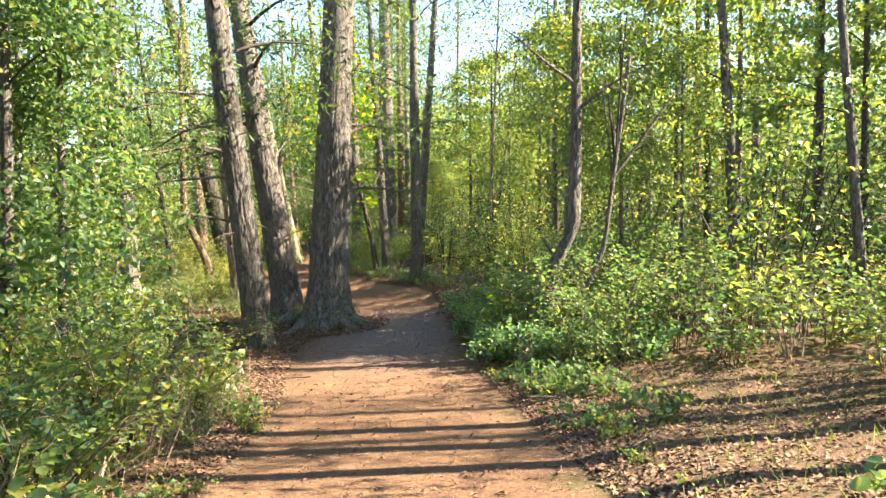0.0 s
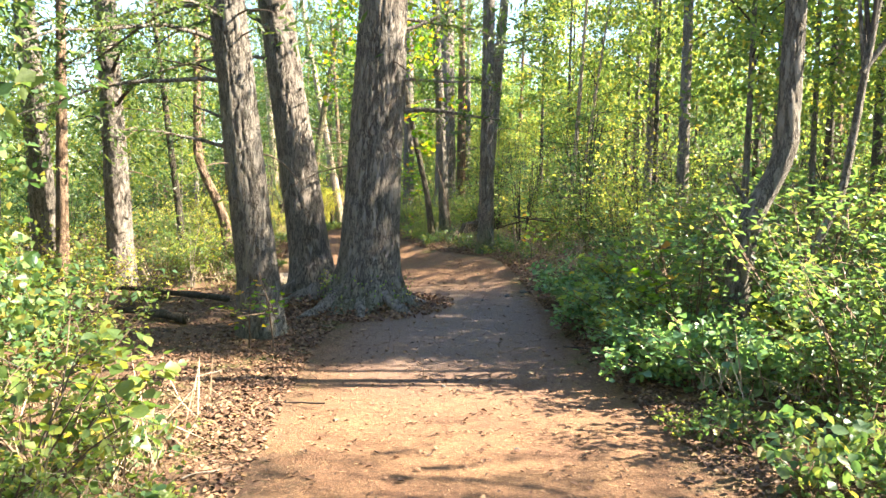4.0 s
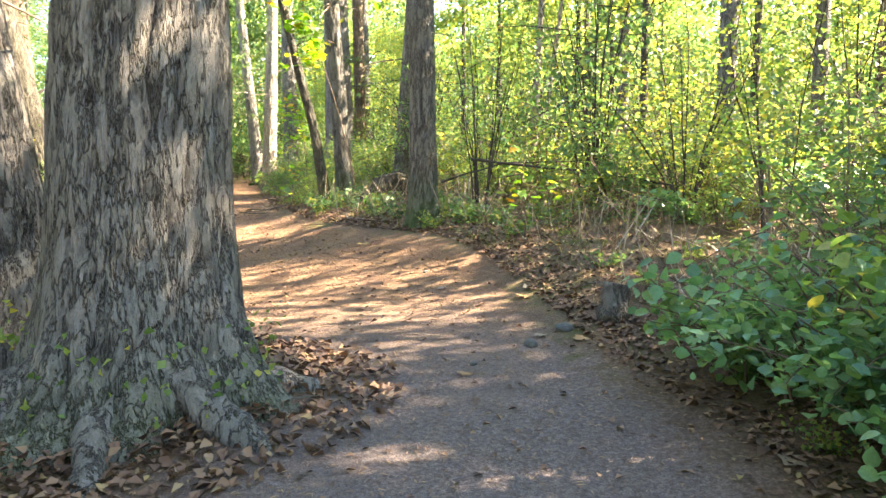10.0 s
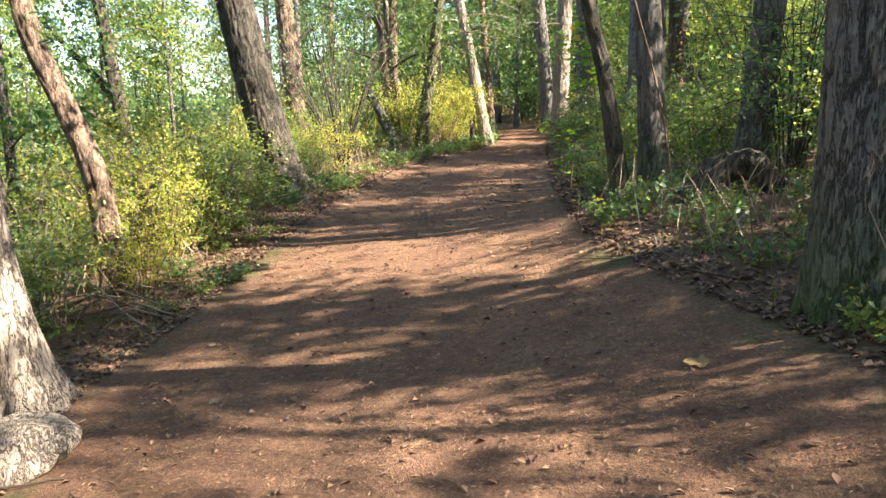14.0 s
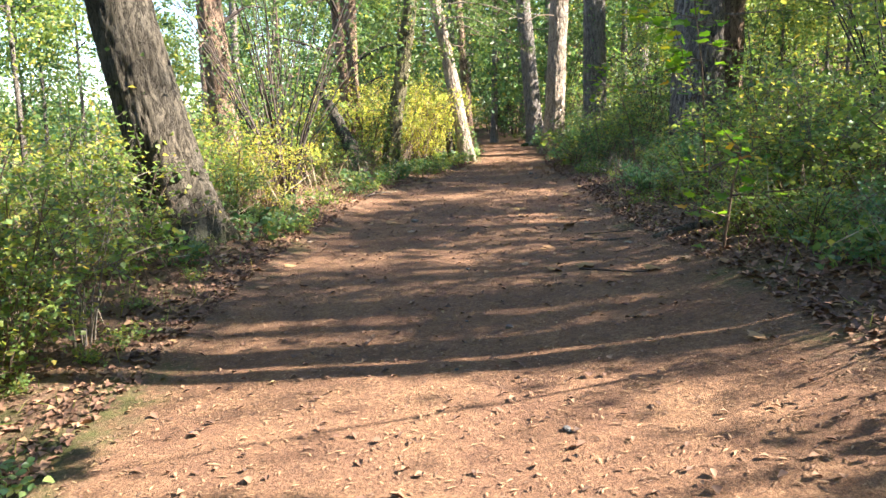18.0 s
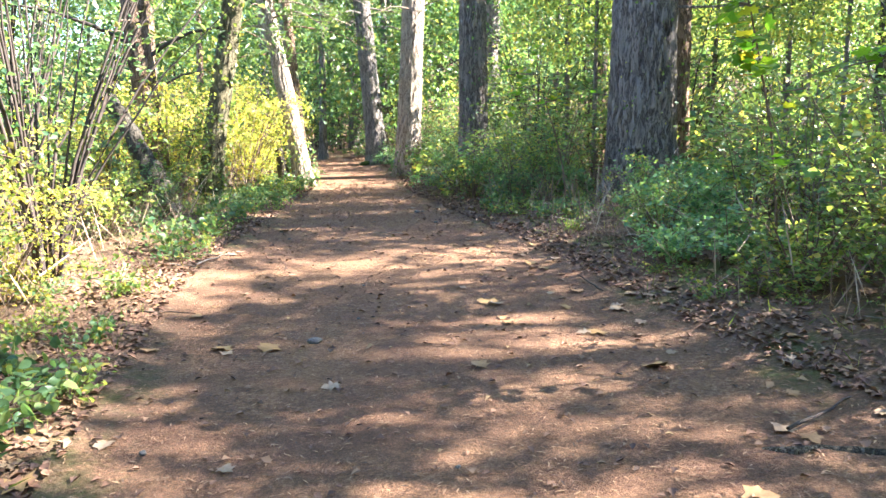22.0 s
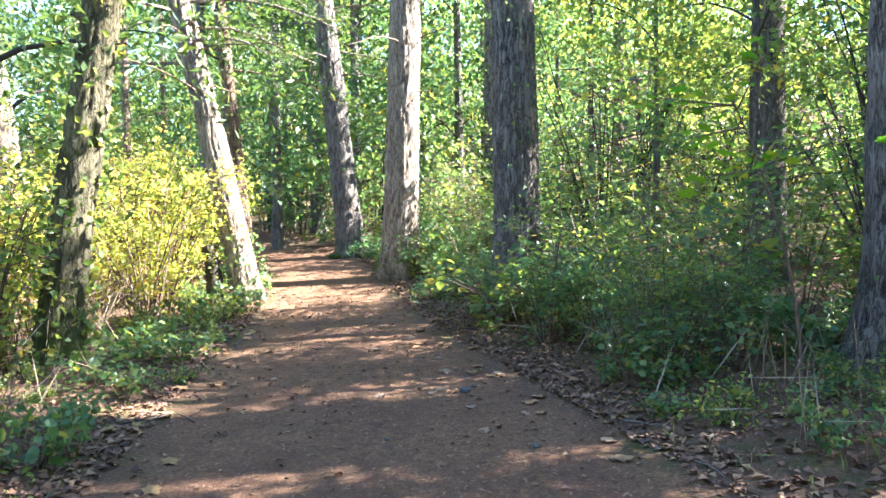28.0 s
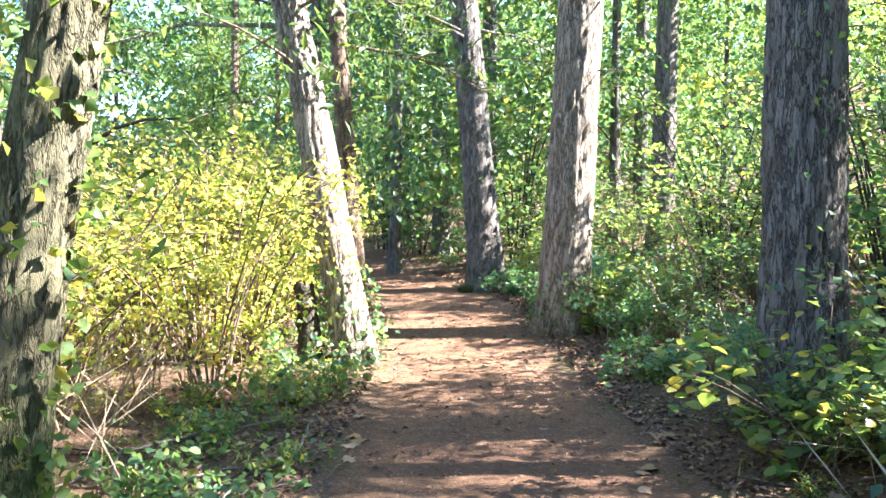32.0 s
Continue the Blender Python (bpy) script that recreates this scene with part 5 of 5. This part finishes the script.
maple_sapling(-3.95, 15.7, .8, (.15, -.2), "small yellow-green sapling in brown litter", 824, 40, .075, .3)
maple_sapling(1.2, 14.2, 1.5, (-.2, -.1), "green maple sapling in a bramble bank", 825, 70, .12, .4)
maple_sapling(.2, 22.9, .7, (-.1, -.2), "low broad-leaved green plant in litter", 826, 36, .13, .4)
maple_sapling(-3.5, 31.5, .8, (.1, -.1), "low broad-leaved maple seedling in litter", 827, 40, .12, .3)
maple_sapling(-3.6, 32.7, .7, (.1, -.1), "bright green maple seedling beside a root", 828, 36, .1, .3)
maple_sapling(-8.5, 31.0, .6, (.1, .1), "low green seedling at the trail edge", 829, 40, .1, .3)
maple_sapling(-4.2, 41.6, 2.0, (-.5, -.2), "arching young maple with yellow-green leaves", 830, 90, .12, .35)


# ivy and leaves climbing the trunks
def ivy(x, y, lean, r, low, high, n, label, seed, mat=LEAF_MID, size=.07):
    rk = np.random.default_rng(seed)
    h = rk.uniform(low, high, n)
    a = np.cumsum(rk.normal(scale=.25, size=n)) + rk.uniform(0, 6.28, n) * (rk.uniform(size=n) < .5)
    rr = r + rk.uniform(.01, .12, n)
    pts = np.stack([x + lean[0] * h + np.cos(a) * rr, y + lean[1] * h + np.sin(a) * rr, gz(x, y) + h], 1)
    tagged(new("ivy", leaf_mesh("ivy", rk, pts, size, mat, wide=.85, flat=.3)), label, "ivy", "", "stuff")


ivy(-10.48, 44.3, (.13, 0), .23, .1, 4.2, 700, "green ivy leaves climbing a dark mossy trunk", 840, LEAF_LIGHT, .08)
ivy(-11.0, 42.7, (-.5, 0), .16, .1, 1.6, 160, "green leaves climbing a leaning dead trunk", 841)
ivy(-5.3, 46.85, (-.02, 0), .36, .1, 4.0, 200, "sparse ivy leaves on a grey fir trunk", 842)
ivy(-2.98, 41.8, (-.02, 0), .56, .1, 3.5, 160, "sparse twigs and leaves on a thick fir trunk", 843, LEAF_LIGHT, .05)
ivy(-9.45, 49.3, (-.2, 0), .3, .0, 1.1, 260, "green leaves round the foot of a pale trunk", 844)
ivy(-2.86, 18.7, (0, 0), .72, .05, .55, 240, "small green sprigs at the foot of a massive fir", 845, LEAF_LIGHT, .05)
ivy(-6.9, 50.9, (.035, 0), .42, .0, .8, 260, "brown and green leaves round the foot of a pale fir", 846)
ivy(-9.2, 33.0, (-.2, 0), .36, .0, 2.2, 140, "sparse green leaves hanging before a dappled trunk", 847, LEAF_LIGHT, .07)

# dry brown stems and grass in the undergrowth
rng = np.random.default_rng(91)


def stalks(name, places, height, mat, label, category, wide=.02):
    n = len(places)
    al = unit(rng.normal(size=(n, 3)) * np.array([.5, .5, .15]) + np.array([0, 0, 1.0]))
    h = height * rng.uniform(.5, 1.3, (n, 1))
    c = np.asarray(places) + al * h * .5
    v, t = leaves(rng, c, h[:, 0] / .95, wide=wide, flat=0.0, fold=.1, along=al)
    tagged(new(name, mesh_data(name, v, t, mat)), label, category, "", "stuff")


stalks("dry_stalks", np.concatenate([on_ground(rng, 2600, 2, 12, -2.6, -.5, True), on_ground(rng, 2200, 12, 20, .5, 2.5, True), on_ground(rng, 3600, 20, 56, .5, 3.2, True), on_ground(rng, 2600, 22, 43, -4, -.8, True)]), .6, DRY_STEM,
       "dry brown stalks standing among the shrubs", "stalks", .016)
stalks("dry_stalks", on_ground(rng, 4200, 43.5, 56, -6.5, -1.5, True), .95, DRY_STEM, "sunlit tan dry stalks in the thicket", "stalks", .014)
stalks("grass", np.concatenate([on_ground(rng, 2600, 3, 12, .4, 5, True), on_ground(rng, 3000, 20, 56, .1, 2.5, True), on_ground(rng, 3000, 18, 43, -3, -.1, True)]), .13, GRASS, "thin grass blades and moss on the verges", "grass", .05)
stalks("reeds", np.stack([rng.uniform(-86, -74, 3000), rng.uniform(-10, 90, 3000), np.full(3000, -1.9)], 1), 2.6, DRY_STEM, "pale reeds along the far lake shore", "reeds", .06)
